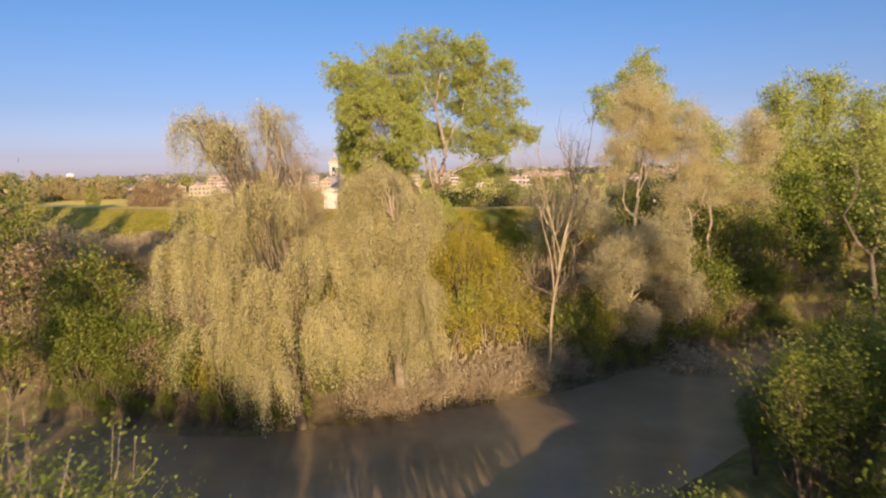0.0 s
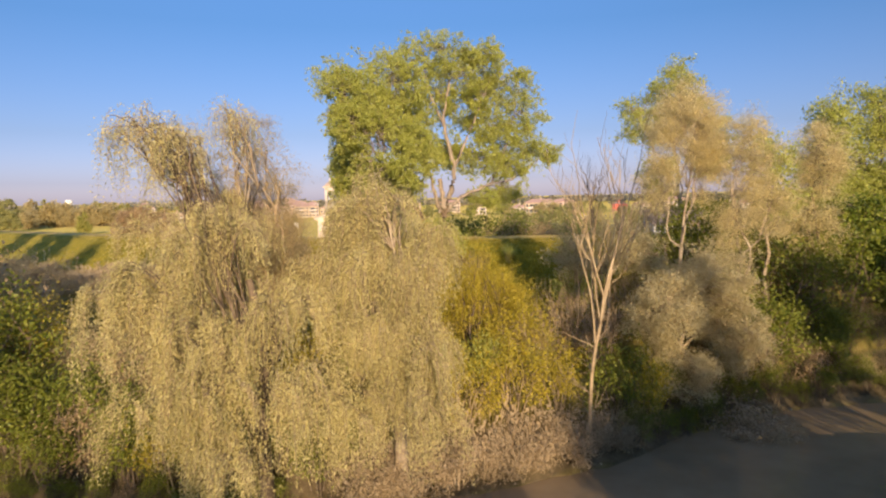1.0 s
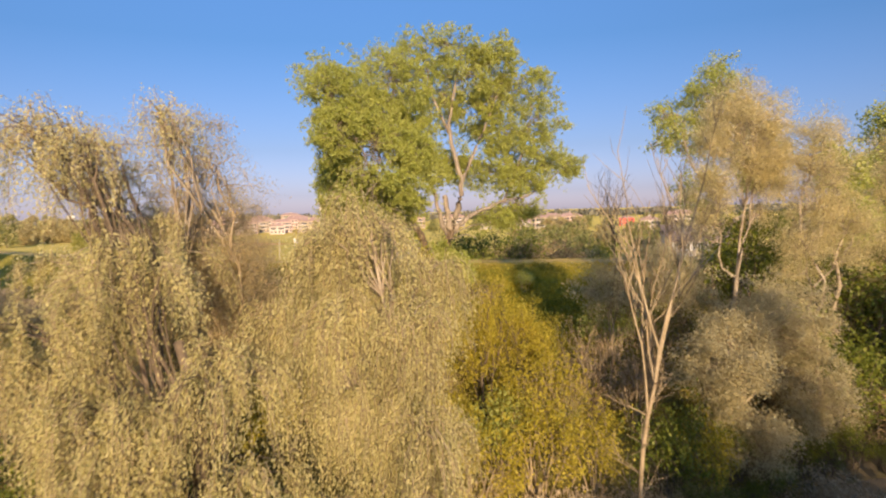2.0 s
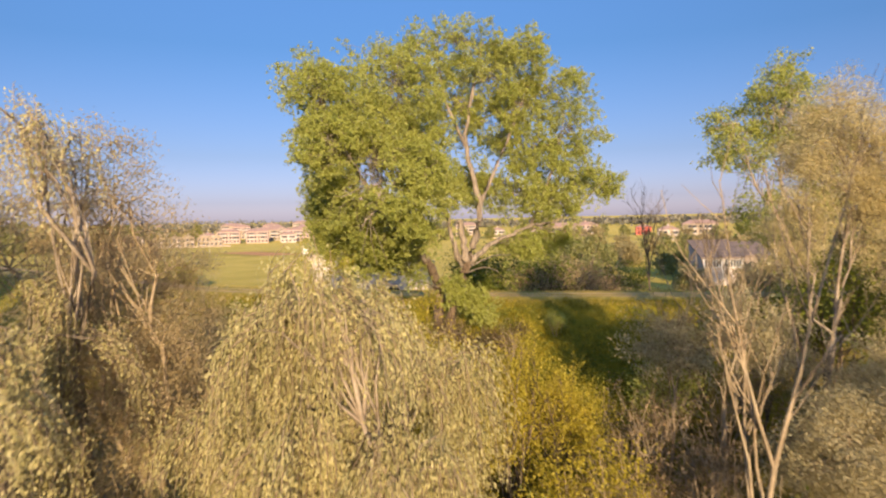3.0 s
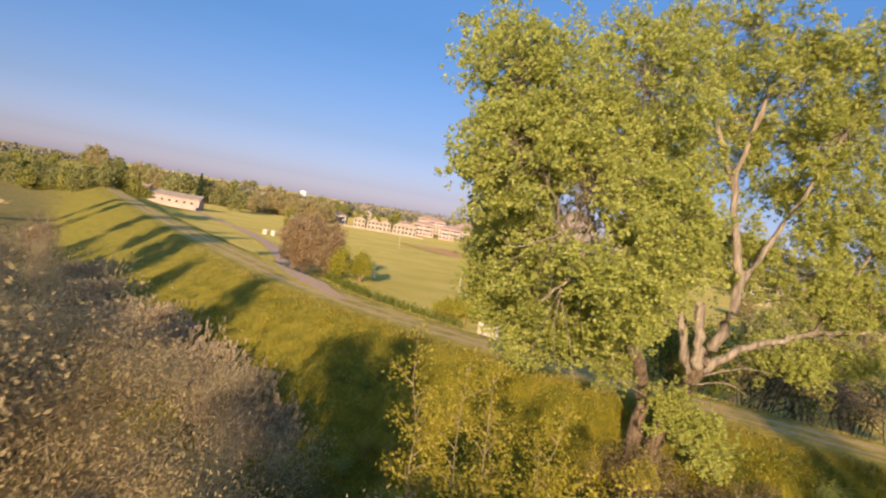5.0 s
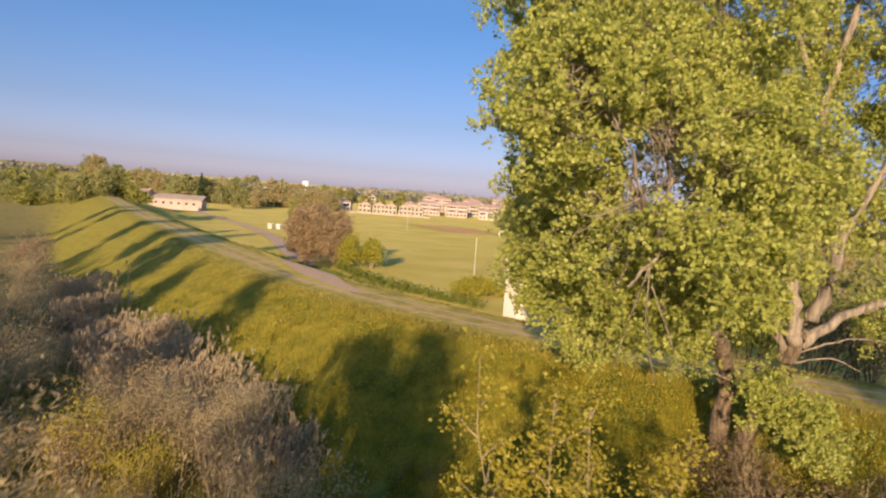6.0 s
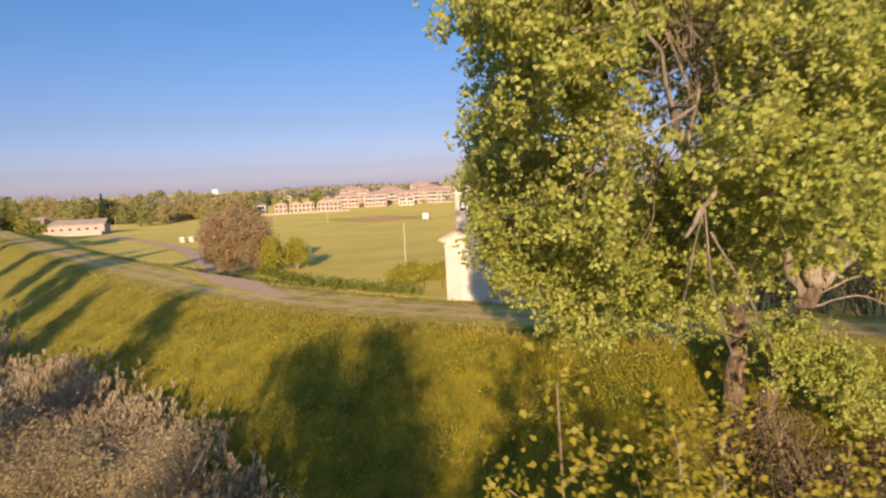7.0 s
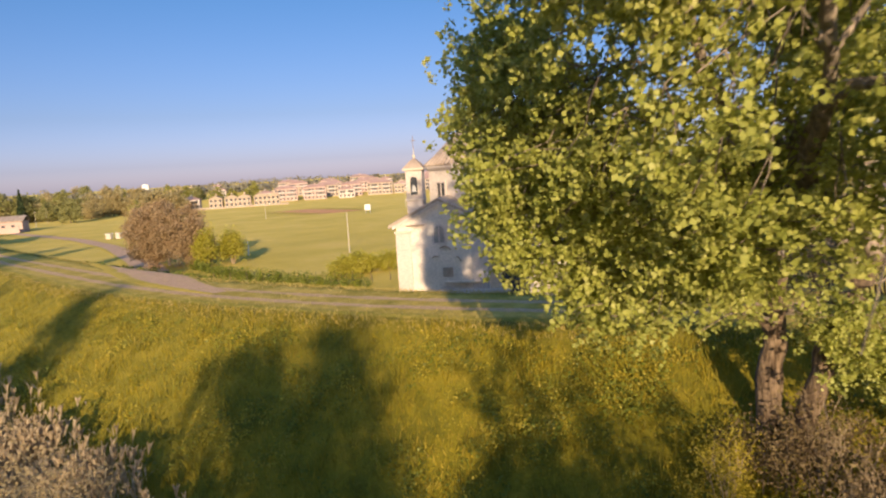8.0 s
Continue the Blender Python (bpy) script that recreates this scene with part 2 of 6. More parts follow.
# ---------------------------------------------------------------- ground, water, tracks
def axis_steps(lo, hi, fine, reach):
    mid = np.arange(lo, hi + 0.01, fine)
    out, s = [], fine
    v = hi
    while v < reach:
        s *= 1.12
        v += s
        out.append(v)
    left, s, v = [], fine, lo
    while v > -reach:
        s *= 1.12
        v -= s
        left.append(v)
    return np.r_[left[::-1], mid, out]


def ground_material():
    m, n, l, p = material("meadow_and_banks")
    g = n.new("ShaderNodeVertexColor")
    g.layer_name = "cover"
    sep = n.new("ShaderNodeSeparateColor")
    l.new(g.outputs["Color"], sep.inputs[0])
    big, mid, fine = noise_tex(n, l, 0.07, 4.0), noise_tex(n, l, 0.9, 5.0), noise_tex(n, l, 9.0, 6.0, 0.7)
    grass = ramp(n, [(0.25, (0.105, 0.105, 0.008)), (0.5, (0.225, 0.192, 0.012)), (0.75, (0.34, 0.262, 0.022))])
    l.new(mid.outputs["Fac"], grass.inputs[0])
    turf = ramp(n, [(0.3, (0.48, 0.36, 0.05)), (0.5, (0.58, 0.43, 0.075)), (0.7, (0.66, 0.485, 0.115))])
    l.new(big.outputs["Fac"], turf.inputs[0])
    mud = ramp(n, [(0.3, (0.05, 0.038, 0.022)), (0.7, (0.20, 0.15, 0.09))])
    l.new(mid.outputs["Fac"], mud.inputs[0])
    c = mix_colour(n, l, grass.outputs[0], turf.outputs[0], sep.outputs[0])
    c = mix_colour(n, l, c, mud.outputs[0], sep.outputs[1])
    f = ramp(n, [(0.25, (0.7, 0.7, 0.7)), (0.75, (1.2, 1.2, 1.2))])
    l.new(fine.outputs["Fac"], f.inputs[0])
    l.new(mix_colour(n, l, c, f.outputs[0], 1.0, "MULTIPLY"), p.inputs["Base Color"])
    p.inputs["Roughness"].default_value = 0.95
    p.inputs["Specular IOR Level"].default_value = 0.15
    p.inputs["Sheen Weight"].default_value, p.inputs["Sheen Roughness"].default_value = 0.10, 0.5
    p.inputs["Sheen Tint"].default_value = (0.9, 0.8, 0.35, 1)
    bump(n, l, fine.outputs["Fac"], 0.9, 0.12, p)
    return m


def build_ground():
    xs, ys = axis_steps(-120, 60, 1.0, 3000), axis_steps(-10, 130, 1.0, 3200)
    gx, gy = np.meshgrid(xs, ys)
    x, y = gx.ravel(), gy.ravel()
    z = ground_height(x, y)
    nx, ny = len(xs), len(ys)
    i = np.arange(nx * ny).reshape(ny, nx)
    faces = np.stack([i[:-1, :-1], i[:-1, 1:], i[1:, 1:], i[1:, :-1]], -1).reshape(-1, 4)
    me = mesh_arrays("ground", np.c_[x, y, z], faces)
    me.polygons.foreach_set("use_smooth", np.ones(len(faces), bool))
    d = levee_offset(x, y)
    cover = np.zeros((len(x), 4), np.float32)
    cover[:, 0] = ease((d - 5) / 9)                                   # mown field behind the levee
    bare = np.clip(1 - np.abs(z - WATER - 0.6) / 1.8, 0, 1) * (d < 0)
    cover[:, 1] = np.clip(bare + 0.55 * (d < np.where(x > 16, -4.5, -15)) * (z > WATER), 0, 1)   # leaf litter under the thickets
    cover[:, 3] = 1
    me.color_attributes.new("cover", "FLOAT_COLOR", "POINT").data.foreach_set("color", cover.ravel())
    me.materials.append(ground_material())
    ob = new("ground", me)
    return tagged(ob, "grassy levee, flat mown field and muddy river banks", "ground", kind="structure")


def build_water():
    m, n, l, p = material("muddy_water")
    a = noise_tex(n, l, 0.25, 3.0)
    r = ramp(n, [(0.3, (0.20, 0.145, 0.085)), (0.7, (0.26, 0.19, 0.115))])
    l.new(a.outputs["Fac"], r.inputs[0])
    l.new(r.outputs[0], p.inputs["Base Color"])
    p.inputs["Roughness"].default_value, p.inputs["IOR"].default_value = 0.16, 1.33
    p.inputs["Specular IOR Level"].default_value = 0.32
    b = noise_tex(n, l, 1.4, 4.0)
    bump(n, l, b.outputs["Fac"], 0.25, 0.06, p)
    far, near = dense_line(FAR_BANK, 3.0), dense_line(NEAR_BANK, 3.0)
    u = np.linspace(0, 1, 300)
    pick = lambda line: np.c_[np.interp(u, np.linspace(0, 1, len(line)), line[:, 0]), np.interp(u, np.linspace(0, 1, len(line)), line[:, 1])]
    f, w = pick(far) + (0, 4), pick(near) - (0, 4)
    verts = np.vstack([np.c_[f, np.full(300, WATER)], np.c_[w, np.full(300, WATER)]])
    i = np.arange(299)
    me = mesh_arrays("river", verts, np.stack([i + 300, i + 301, i + 1, i], -1))
    me.materials.append(m)
    return tagged(new("river", me), "slow brown muddy river between wooded banks", "river", kind="structure")


def worn_material(name, earth_dark, earth_light, green=((0.24, 0.22, 0.035), (0.40, 0.335, 0.075)), straw=((0.50, 0.365, 0.07), (0.66, 0.49, 0.13))):
    """Grass that gives way to dry grass and to bare earth where wheels have run."""
    m, n, l, p = material(name)
    g = n.new("ShaderNodeVertexColor")
    g.layer_name = "wear"
    sep = n.new("ShaderNodeSeparateColor")
    l.new(g.outputs["Color"], sep.inputs[0])
    mid, fine, patch = noise_tex(n, l, 0.9, 5.0), noise_tex(n, l, 11.0, 6.0, 0.7), noise_tex(n, l, 0.45, 6.0, 0.7)
    grass = ramp(n, [(0.3, green[0]), (0.7, green[1])])
    l.new(mid.outputs["Fac"], grass.inputs[0])
    dry = ramp(n, [(0.3, straw[0]), (0.7, straw[1])])
    l.new(mid.outputs["Fac"], dry.inputs[0])
    earth = ramp(n, [(0.3, earth_dark), (0.7, earth_light)])
    l.new(fine.outputs["Fac"], earth.inputs[0])
    c = grass.outputs[0]
    for k, over in ((0, dry), (1, earth)):
        mm = n.new("ShaderNodeMath")
        mm.operation = "ADD"
        l.new(patch.outputs["Fac"], mm.inputs[0])
        l.new(sep.outputs[k], mm.inputs[1])
        edge = ramp(n, [(0.72, (0, 0, 0)), (1.12, (1, 1, 1))])
        edge.color_ramp.elements[1].position = 1.0
        l.new(mm.outputs[0], edge.inputs[0])
        c = mix_colour(n, l, c, over.outputs[0], edge.outputs[0])
    f = ramp(n, [(0.25, (0.72, 0.72, 0.72)), (0.75, (1.18, 1.18, 1.18))])
    l.new(fine.outputs["Fac"], f.inputs[0])
    l.new(mix_colour(n, l, c, f.outputs[0], 1.0, "MULTIPLY"), p.inputs["Base Color"])
    p.inputs["Roughness"].default_value, p.inputs["Specular IOR Level"].default_value = 0.95, 0.08
    bump(n, l, fine.outputs["Fac"], 0.7, 0.06, p)
    return m


def worn_way(name, line, width, lift, mat, label, category, bare):
    """A strip that follows the ground; bare(offset, half width) tells how far it is worn."""
    t = np.gradient(line, axis=0)
    t /= np.hypot(t[:, 0], t[:, 1])[:, None]
    nrm = np.c_[-t[:, 1], t[:, 0]]
    cols = np.linspace(-1, 1, 25)
    w = np.broadcast_to(np.asarray(width, float), len(line)) / 2
    sway = 0.35 * np.sin(np.arange(len(line)) * 0.21) + 0.2 * np.sin(np.arange(len(line)) * 0.063 + 1)
    off = cols[None] * w[:, None]
    p = line[:, None] + nrm[:, None] * off[..., None]
    z = ground_height(p[..., 0].ravel(), p[..., 1].ravel()).reshape(off.shape) + lift - 0.14 * np.clip((np.abs(cols) - 0.86) / 0.14, 0, 1)[None]
    half = np.broadcast_to(w[:, None], off.shape)
    fade = np.clip((1 - np.abs(cols)) / 0.35, 0, 1)[None]
    wear = np.zeros(off.shape + (4,), np.float32)
    wear[..., 0] = fade * 0.44
    wear[..., 1] = bare(off + sway[:, None] * 0.5, half) * fade
    wear[..., 3] = 1
    k = np.arange(len(line) - 1)[:, None] * 25 + np.arange(24)[None]
    faces = np.stack([k, k + 25, k + 26, k + 1], -1).reshape(-1, 4)
    me = mesh_arrays(name, np.concatenate([p, z[..., None]], -1).reshape(-1, 3), faces)
    me.polygons.foreach_set("use_smooth", np.ones(len(faces), bool))
    me.color_attributes.new("wear", "FLOAT_COLOR", "POINT").data.foreach_set("color", wear.ravel())
    me.materials.append(mat)
    return tagged(new(name, me), label, category, kind="structure")


TRACK = worn_material("worn_track", (0.52, 0.34, 0.19), (0.72, 0.49, 0.30))
TURF = ((0.52, 0.39, 0.06), (0.64, 0.475, 0.105))
LANE = worn_material("gravel_lane", (0.56, 0.36, 0.22), (0.74, 0.50, 0.32), TURF, TURF)


# ---------------------------------------------------------------- plants
def tubes(name, lines, sides=6):
    """Tapered limbs, each a polyline with radii, in one mesh."""
    vs, fs, base = [], [], 0
    for pts, rad in lines:
        pts, rad = np.asarray(pts, float), np.asarray(rad, float)
        k = sides if rad[0] > 0.06 else (4 if rad[0] > 0.035 else 3)
        t = np.gradient(pts, axis=0)
        t /= np.linalg.norm(t, axis=1)[:, None] + 1e-9
        ref = np.where(np.abs(t[:, 2:3]) > 0.9, np.array([[1.0, 0, 0]]), np.array([[0, 0, 1.0]]))
        u = np.cross(t, ref)
        u /= np.linalg.norm(u, axis=1)[:, None] + 1e-9
        w = np.cross(t, u)
        a = np.arange(k) * math.tau / k
        ring = pts[:, None] + rad[:, None, None] * (np.cos(a)[None, :, None] * u[:, None] + np.sin(a)[None, :, None] * w[:, None])
        vs.append(ring.reshape(-1, 3))
        i = np.arange(len(pts) - 1)[:, None] * k + np.arange(k)[None]
        j = np.arange(len(pts) - 1)[:, None] * k + (np.arange(k)[None] + 1) % k
        fs.append(np.stack([i, j, j + k, i + k], -1).reshape(-1, 4) + base)
        base += len(pts) * k
    me = mesh_arrays(name, np.vstack(vs), np.vstack(fs))
    me.polygons.foreach_set("use_smooth", np.ones(len(me.polygons), bool))
    return me


def bent(rng, a, b, n=6, wobble=0.08, rise=0.0):
    """A crooked way from a to b."""
    a, b = np.asarray(a, float), np.asarray(b, float)
    s = np.linspace(0, 1, n)[:, None]
    d = np.linalg.norm(b - a)
    j = np.cumsum(rng.randn(n, 3), 0)
    j -= j[0] + (j[-1] - j[0]) * s
    out = a + (b - a) * s + j * wobble * d / math.sqrt(n)
    out[:, 2] += (rise * d * np.sin(math.pi * s[:, 0]))
    return out


def curved(points, per=5):
    """A smooth way through a few points."""
    p = np.vstack([2 * points[0] - points[1], points, 2 * points[-1] - points[-2]])
    out = []
    for a, b, c, d in zip(p, p[1:], p[2:], p[3:]):
        for u in np.arange(per) / per:
            out.append(0.5 * (2 * b + (c - a) * u + (2 * a - 5 * b + 4 * c - d) * u**2 + (3 * b - a - 3 * c + d) * u**3))
    return np.array(out + [points[-1]])


def taper(n, r0, r1):
    return r0 + (r1 - r0) * np.linspace(0, 1, n) ** 0.8


def leaf_cards(name, pos, size, rng, long=1.5, aim=None, droop=0.0, face=0.35):
    """One small pointed blade a leaf."""
    n = len(pos)
    d = rng.randn(n, 3)
    d[:, 2] -= droop
    if aim is not None:
        d = d * 0.3 + aim
    d /= np.linalg.norm(d, axis=1)[:, None] + 1e-9
    e = rng.randn(n, 3) + np.array([0, -face, face])
    e -= (e * d).sum(1)[:, None] * d
    e /= np.linalg.norm(e, axis=1)[:, None] + 1e-9
    w = np.cross(d, e)
    s = (size * (0.6 + 0.8 * rng.rand(n)))[:, None]
    a, c = pos - d * s * long * 0.5, pos + d * s * long * 0.5
    mid = pos - d * s * 0.2 + e * s * 0.12
    b, f = mid + w * s * 0.5, mid - w * s * 0.5
    v = np.stack([a, b, c, f], 1).reshape(-1, 3)
    i = np.arange(n)[:, None] * 4
    return mesh_arrays(name, v, i + np.array([[0, 1, 2, 3]]))


def in_ball(rng, n, hollow=0.35):
    d = rng.randn(n, 3)
    d /= np.linalg.norm(d, axis=1)[:, None]
    return d * (hollow + (1 - hollow) * rng.rand(n) ** 0.6)[:, None]


def twig_tree(rng, start, way, length, radius, depth, out, tips, up=0.12, kids=4, spread=0.75, shrink=0.62):
    """Limbs that fork again and again; the ends of the last ones go to tips."""
    n = 5 if depth else 3
    p, d, pts = np.asarray(start, float), np.asarray(way, float) / np.linalg.norm(way), []
    for _ in range(n):
        pts.append(p.copy())
        d = d + rng.randn(3) * 0.13 + np.array([0, 0, up])
        d /= np.linalg.norm(d)
        p = p + d * length / (n - 1)
    out.append((np.array(pts), taper(n, radius, radius * 0.45)))
    if depth == 0:
        tips.extend(pts[1:])
        return
    for k in range(kids):
        s = 0.35 + 0.65 * (k + rng.rand()) / kids
        i = min(int(s * (n - 1)), n - 2)
        f = s * (n - 1) - i
        q = pts[i] * (1 - f) + pts[i + 1] * f
        side = rng.randn(3)
        side -= side @ d * d
        side /= np.linalg.norm(side)
        twig_tree(rng, q, d * (1 - spread * 0.4) + side * spread, length * shrink * (0.75 + 0.5 * rng.rand()), radius * 0.5, depth - 1, out, tips, up, kids, spread, shrink)


def crown_tree(name, label, category, seed, base, fork, blobs, leaf_mat, bark, leaf, per_clump, trunk_r, group="", clumps=60, sigma=0.55, long=1.5, droop=0.0, twiggy=True, sprig=0, limb_bark=None, skeleton=()):
    """A tree whose limbs reach into lobes of foliage: lobes are (centre, radii, density)."""
    rng = np.random.RandomState(seed)
    base, fork = np.asarray(base, float), np.asarray(fork, float)
    limb_bark = limb_bark or bark
    t = thing(name, label, category, group, at=tuple(base))
    trunk = bent(rng, (0, 0, -0.5), fork - base, 7, 0.05)
    rad = taper(7, trunk_r * 1.25, trunk_r * 0.75)
    rad[0] *= 1.35
    if not skeleton:
        part_mesh("trunk", tubes("trunk", [(trunk, rad)], 12), bark, t)
    frame_pts = []
    for kind, way, r0, r1 in skeleton:                                 # stems and main limbs drawn one by one
        line = curved(np.asarray(way, float) - base, 5)
        line[1:-1] += rng.randn(len(line) - 2, 3) * min(0.05, r0 * 0.25)
        girth = taper(len(line), r0, r1) * (1 + 0.10 * rng.randn(len(line)))
        part_mesh(kind, tubes(kind, [(line, girth)], 12), bark if kind == "trunk" else limb_bark, t)
        if r0 >= 0.1:
            frame_pts.append(line)
    frame_pts = np.vstack(frame_pts) if skeleton else None
    cl, twigs, boughs, starts = [], [], [], [trunk[-1], trunk[4]]
    for c, r, dens in blobs:
        c, r = np.asarray(c, float) - base, np.asarray(r, float)
        start = min(starts, key=lambda q: np.linalg.norm(c - q)) if np.linalg.norm(c - trunk[-1]) > np.linalg.norm(c - trunk[3]) * 1.4 else trunk[-1]
        if skeleton:                                                   # the nearest limb below the lobe bears it
            ok = frame_pts[:, 2] < c[2] + 0.3
            start = frame_pts[ok][np.linalg.norm(frame_pts[ok] - c, axis=1).argmin()]
        reach = np.linalg.norm(c - start)
        limb = bent(rng, start, c + np.array([0, 0, r[2] * 0.45]), 9, 0.13, 0.04)
        lr = max(0.05, min(trunk_r * (0.3 if skeleton else 0.6), (0.026 if dens > 0.8 else 0.015) * reach))
        part_mesh("limb", tubes("limb", [(limb, taper(9, lr, lr * 0.25))], 8), limb_bark, t)
        m = max(6, int(clumps * dens))
        pts = c + in_ball(rng, m) * r
        for q in pts:
            i = rng.randint(3, 9)
            if np.linalg.norm(q - limb[i]) > 0.3:
                b = bent(rng, limb[i], q, 6, 0.16, 0.04)
                boughs.append((b, taper(6, min(0.07, lr * 0.3), 0.012)))
                cl.append(q)
                for _ in range((1 if sprig else 2) if twiggy else 0):
                    e = q + np.clip(rng.randn(3), -1.4, 1.4) * sigma * 1.2
                    twigs.append((bent(rng, b[4], e, 4, 0.1), taper(4, 0.018, 0.006)))
                    cl.append(e)
    if twiggy:
        tagged(part_mesh("branchwork", tubes("branchwork", boughs, 5), limb_bark, t), kind="stuff")
    if twigs:
        tagged(part_mesh("twigwork", tubes("twigwork", twigs, 3), limb_bark, t), kind="stuff")
    cl = np.array(cl)
    if sprig:                                                          # leaves strung along short shoots
        k = max(1, per_clump // sprig)
        ball = np.repeat(0.6 + 0.9 * rng.rand(len(cl)), k)[:, None]
        q = np.repeat(cl, k, 0) + in_ball(rng, len(cl) * k, 0.15) * ball * sigma * np.array([1.6, 1.6, 1.35]) * np.where(rng.rand(len(cl) * k) < 0.10, 1.45, 1.0)[:, None]
        way = rng.randn(len(q), 3)
        way /= np.linalg.norm(way, axis=1)[:, None]
        s = np.tile(np.linspace(0, 1, sprig), len(q))[:, None] * np.repeat(0.06 + 0.10 * rng.rand(len(q)), sprig)[:, None]
        pos = np.repeat(q, sprig, 0) + np.repeat(way, sprig, 0) * s + rng.randn(len(q) * sprig, 3) * leaf * 0.75
    else:
        n = len(cl) * per_clump
        size = np.repeat(0.7 + 0.8 * rng.rand(len(cl)), per_clump)[:, None]
        pos = np.repeat(cl, per_clump, 0) + in_ball(rng, n, 0.0) * size * sigma * np.array([1.7, 1.7, 1.25]) + rng.randn(n, 3) * sigma * 0.12
    part_mesh("crown", leaf_cards("crown", pos, leaf, rng, long, droop=droop, face=0.9 if sprig else 0.35), leaf_mat, t)
    return t


def weeping_tree(name, label, category, seed, base, top, lobes, leaf_mat, bark, strands=500, leaf=0.11, group=""):
    """A weeping willow: limbs arch out and long leafy whips hang from them. Lobes are (centre, radii, length of whips)."""
    rng = np.random.RandomState(seed)
    base, top = np.asarray(base, float), np.asarray(top, float) - np.asarray(base, float)
    t = thing(name, label, category, group, at=tuple(base))
    trunk = bent(rng, (0, 0, -0.5), top, 7, 0.06)
    part_mesh("trunk", tubes("trunk", [(trunk, taper(7, 0.42, 0.16))], 10), bark, t)
    pos, aim, whips, boughs = [], [], [], []
    for c, r, hang, *thin in lobes:
        c, r = np.asarray(c, float) - base, np.asarray(r, float)
        limb = bent(rng, trunk[3], c, 7, 0.1, 0.1)
        part_mesh("limb", tubes("limb", [(limb, taper(7, 0.12, 0.04))], 7), bark, t)
        whips_each = 7 if thin else 26
        bunches = max(6, int(strands * (thin[0] if thin else 1.0)) // whips_each)
        for k in range(bunches):                                       # each bough end carries a bunch of whips
            u = in_ball(rng, 1, 0.4)[0]
            u[2] = abs(u[2]) * 0.85 + 0.15 * u[2]
            q = c + u * r * rng.uniform(0.8, 1.12)
            boughs.append((bent(rng, limb[rng.randint(2, 7)], q, 6, 0.1, 0.16), taper(6, 0.045, 0.012)))
            H = hang * rng.uniform(0.35, 1.1) * (1.15 - 0.3 * abs(u[2]))
            lean = u * np.array([1, 1, 0]) * rng.uniform(0.3, 1.3) + rng.randn(3) * (0.25, 0.25, 0)
            for _ in range(whips_each):
                L = H * rng.uniform(0.4, 1.15)
                m = max(6, int(L / 0.075))
                s = np.linspace(0, 1, m)[:, None]
                line = q + rng.randn(3) * (0.13, 0.13, 0.20) + lean * np.sqrt(s) * 0.8 + rng.randn(3) * (0.15, 0.15, 0) * s + np.array([0, 0, -1.0]) * s ** 1.4 * L + np.cumsum(rng.randn(m, 3), 0) * 0.02
                pos.append(line + rng.randn(m, 3) * 0.10)
                d = np.gradient(line, axis=0)
                aim.append(d / (np.linalg.norm(d, axis=1)[:, None] + 1e-9))
                if rng.rand() < 0.5:
                    w = line[:: max(1, m // 4)]
                    whips.append((w, taper(len(w), 0.012, 0.005)))
    tagged(part_mesh("branchwork", tubes("branchwork", boughs, 5), bark, t), kind="stuff")
    tagged(part_mesh("whipwork", tubes("whipwork", whips, 3), TWIG_TAN, t), kind="stuff")
    pos, aim = np.vstack(pos), np.vstack(aim)
    part_mesh("crown", leaf_cards("crown", pos, leaf, rng, 2.9, aim * 0.55), leaf_mat, t)
    return t


def shrub(name, label, category, seed, at, height, spread_r, leaf_mat, bark, stems=9, leaf=0.12, per_tip=5, group="", depth=2, up=0.1, sigma=0.25, long=1.6, lean=0.5, kids=4):
    """Many stems from one root, forking, with leaves at their ends."""
    rng = np.random.RandomState(seed)
    x, y = at[0], at[1]
    z = at[2] if len(at) > 2 else ground_at(x, y)
    t = thing(name, label, category, group, at=(x, y, z))
    out, tips = [], []
    for k in range(stems):
        a = math.tau * k / stems + rng.rand()
        w = np.array([math.cos(a) * lean, math.sin(a) * lean, 1.0])
        root = np.array([math.cos(a), math.sin(a), 0]) * spread_r * 0.35 * rng.rand() + (0, 0, -0.2)
        twig_tree(rng, root, w, height * (0.5 + 0.15 * rng.rand()), 0.012 * height + 0.01, depth, out, tips, up, kids)
    big = [l for l in out if l[1][0] > 0.02] or out[:1]
    thin = [l for l in out if l[1][0] <= 0.02] or out[-1:]
    tips = np.array(tips)
    # keep the outline to the wanted size
    sx = spread_r / max(0.3, np.percentile(np.hypot(tips[:, 0], tips[:, 1]), 92))
    sz = height / max(0.3, np.percentile(tips[:, 2], 97))
    k = np.array([sx, sx, sz])
    big, thin, tips = [(p * k, r) for p, r in big], [(p * k, r) for p, r in thin[::2]], tips * k
    tagged(part_mesh("branchwork", tubes("branchwork", big, 5), bark, t), kind="stuff")
    tagged(part_mesh("twigwork", tubes("twigwork", thin, 3), bark, t), kind="stuff")
    if per_tip:
        n = len(tips) * per_tip
        pos = np.repeat(tips, per_tip, 0) + rng.randn(n, 3) * sigma
        pos[:, 2] = np.maximum(pos[:, 2], 0.05)
        part_mesh("foliage", leaf_cards("foliage", pos, leaf, rng, long), leaf_mat, t)
    return t


build_ground()
build_water()
near_stretch = LEVEE_LINE[(LEVEE_LINE[:, 0] > -430) & (LEVEE_LINE[:, 0] < 330)]
worn_way("road", near_stretch, 5.6, 0.05, TRACK, "faint two-rutted earth track with dry grass on the levee top", "track",
         lambda o, h: 0.56 * np.exp(-((np.abs(o) - 0.85) / 0.34) ** 2) + 0.08)

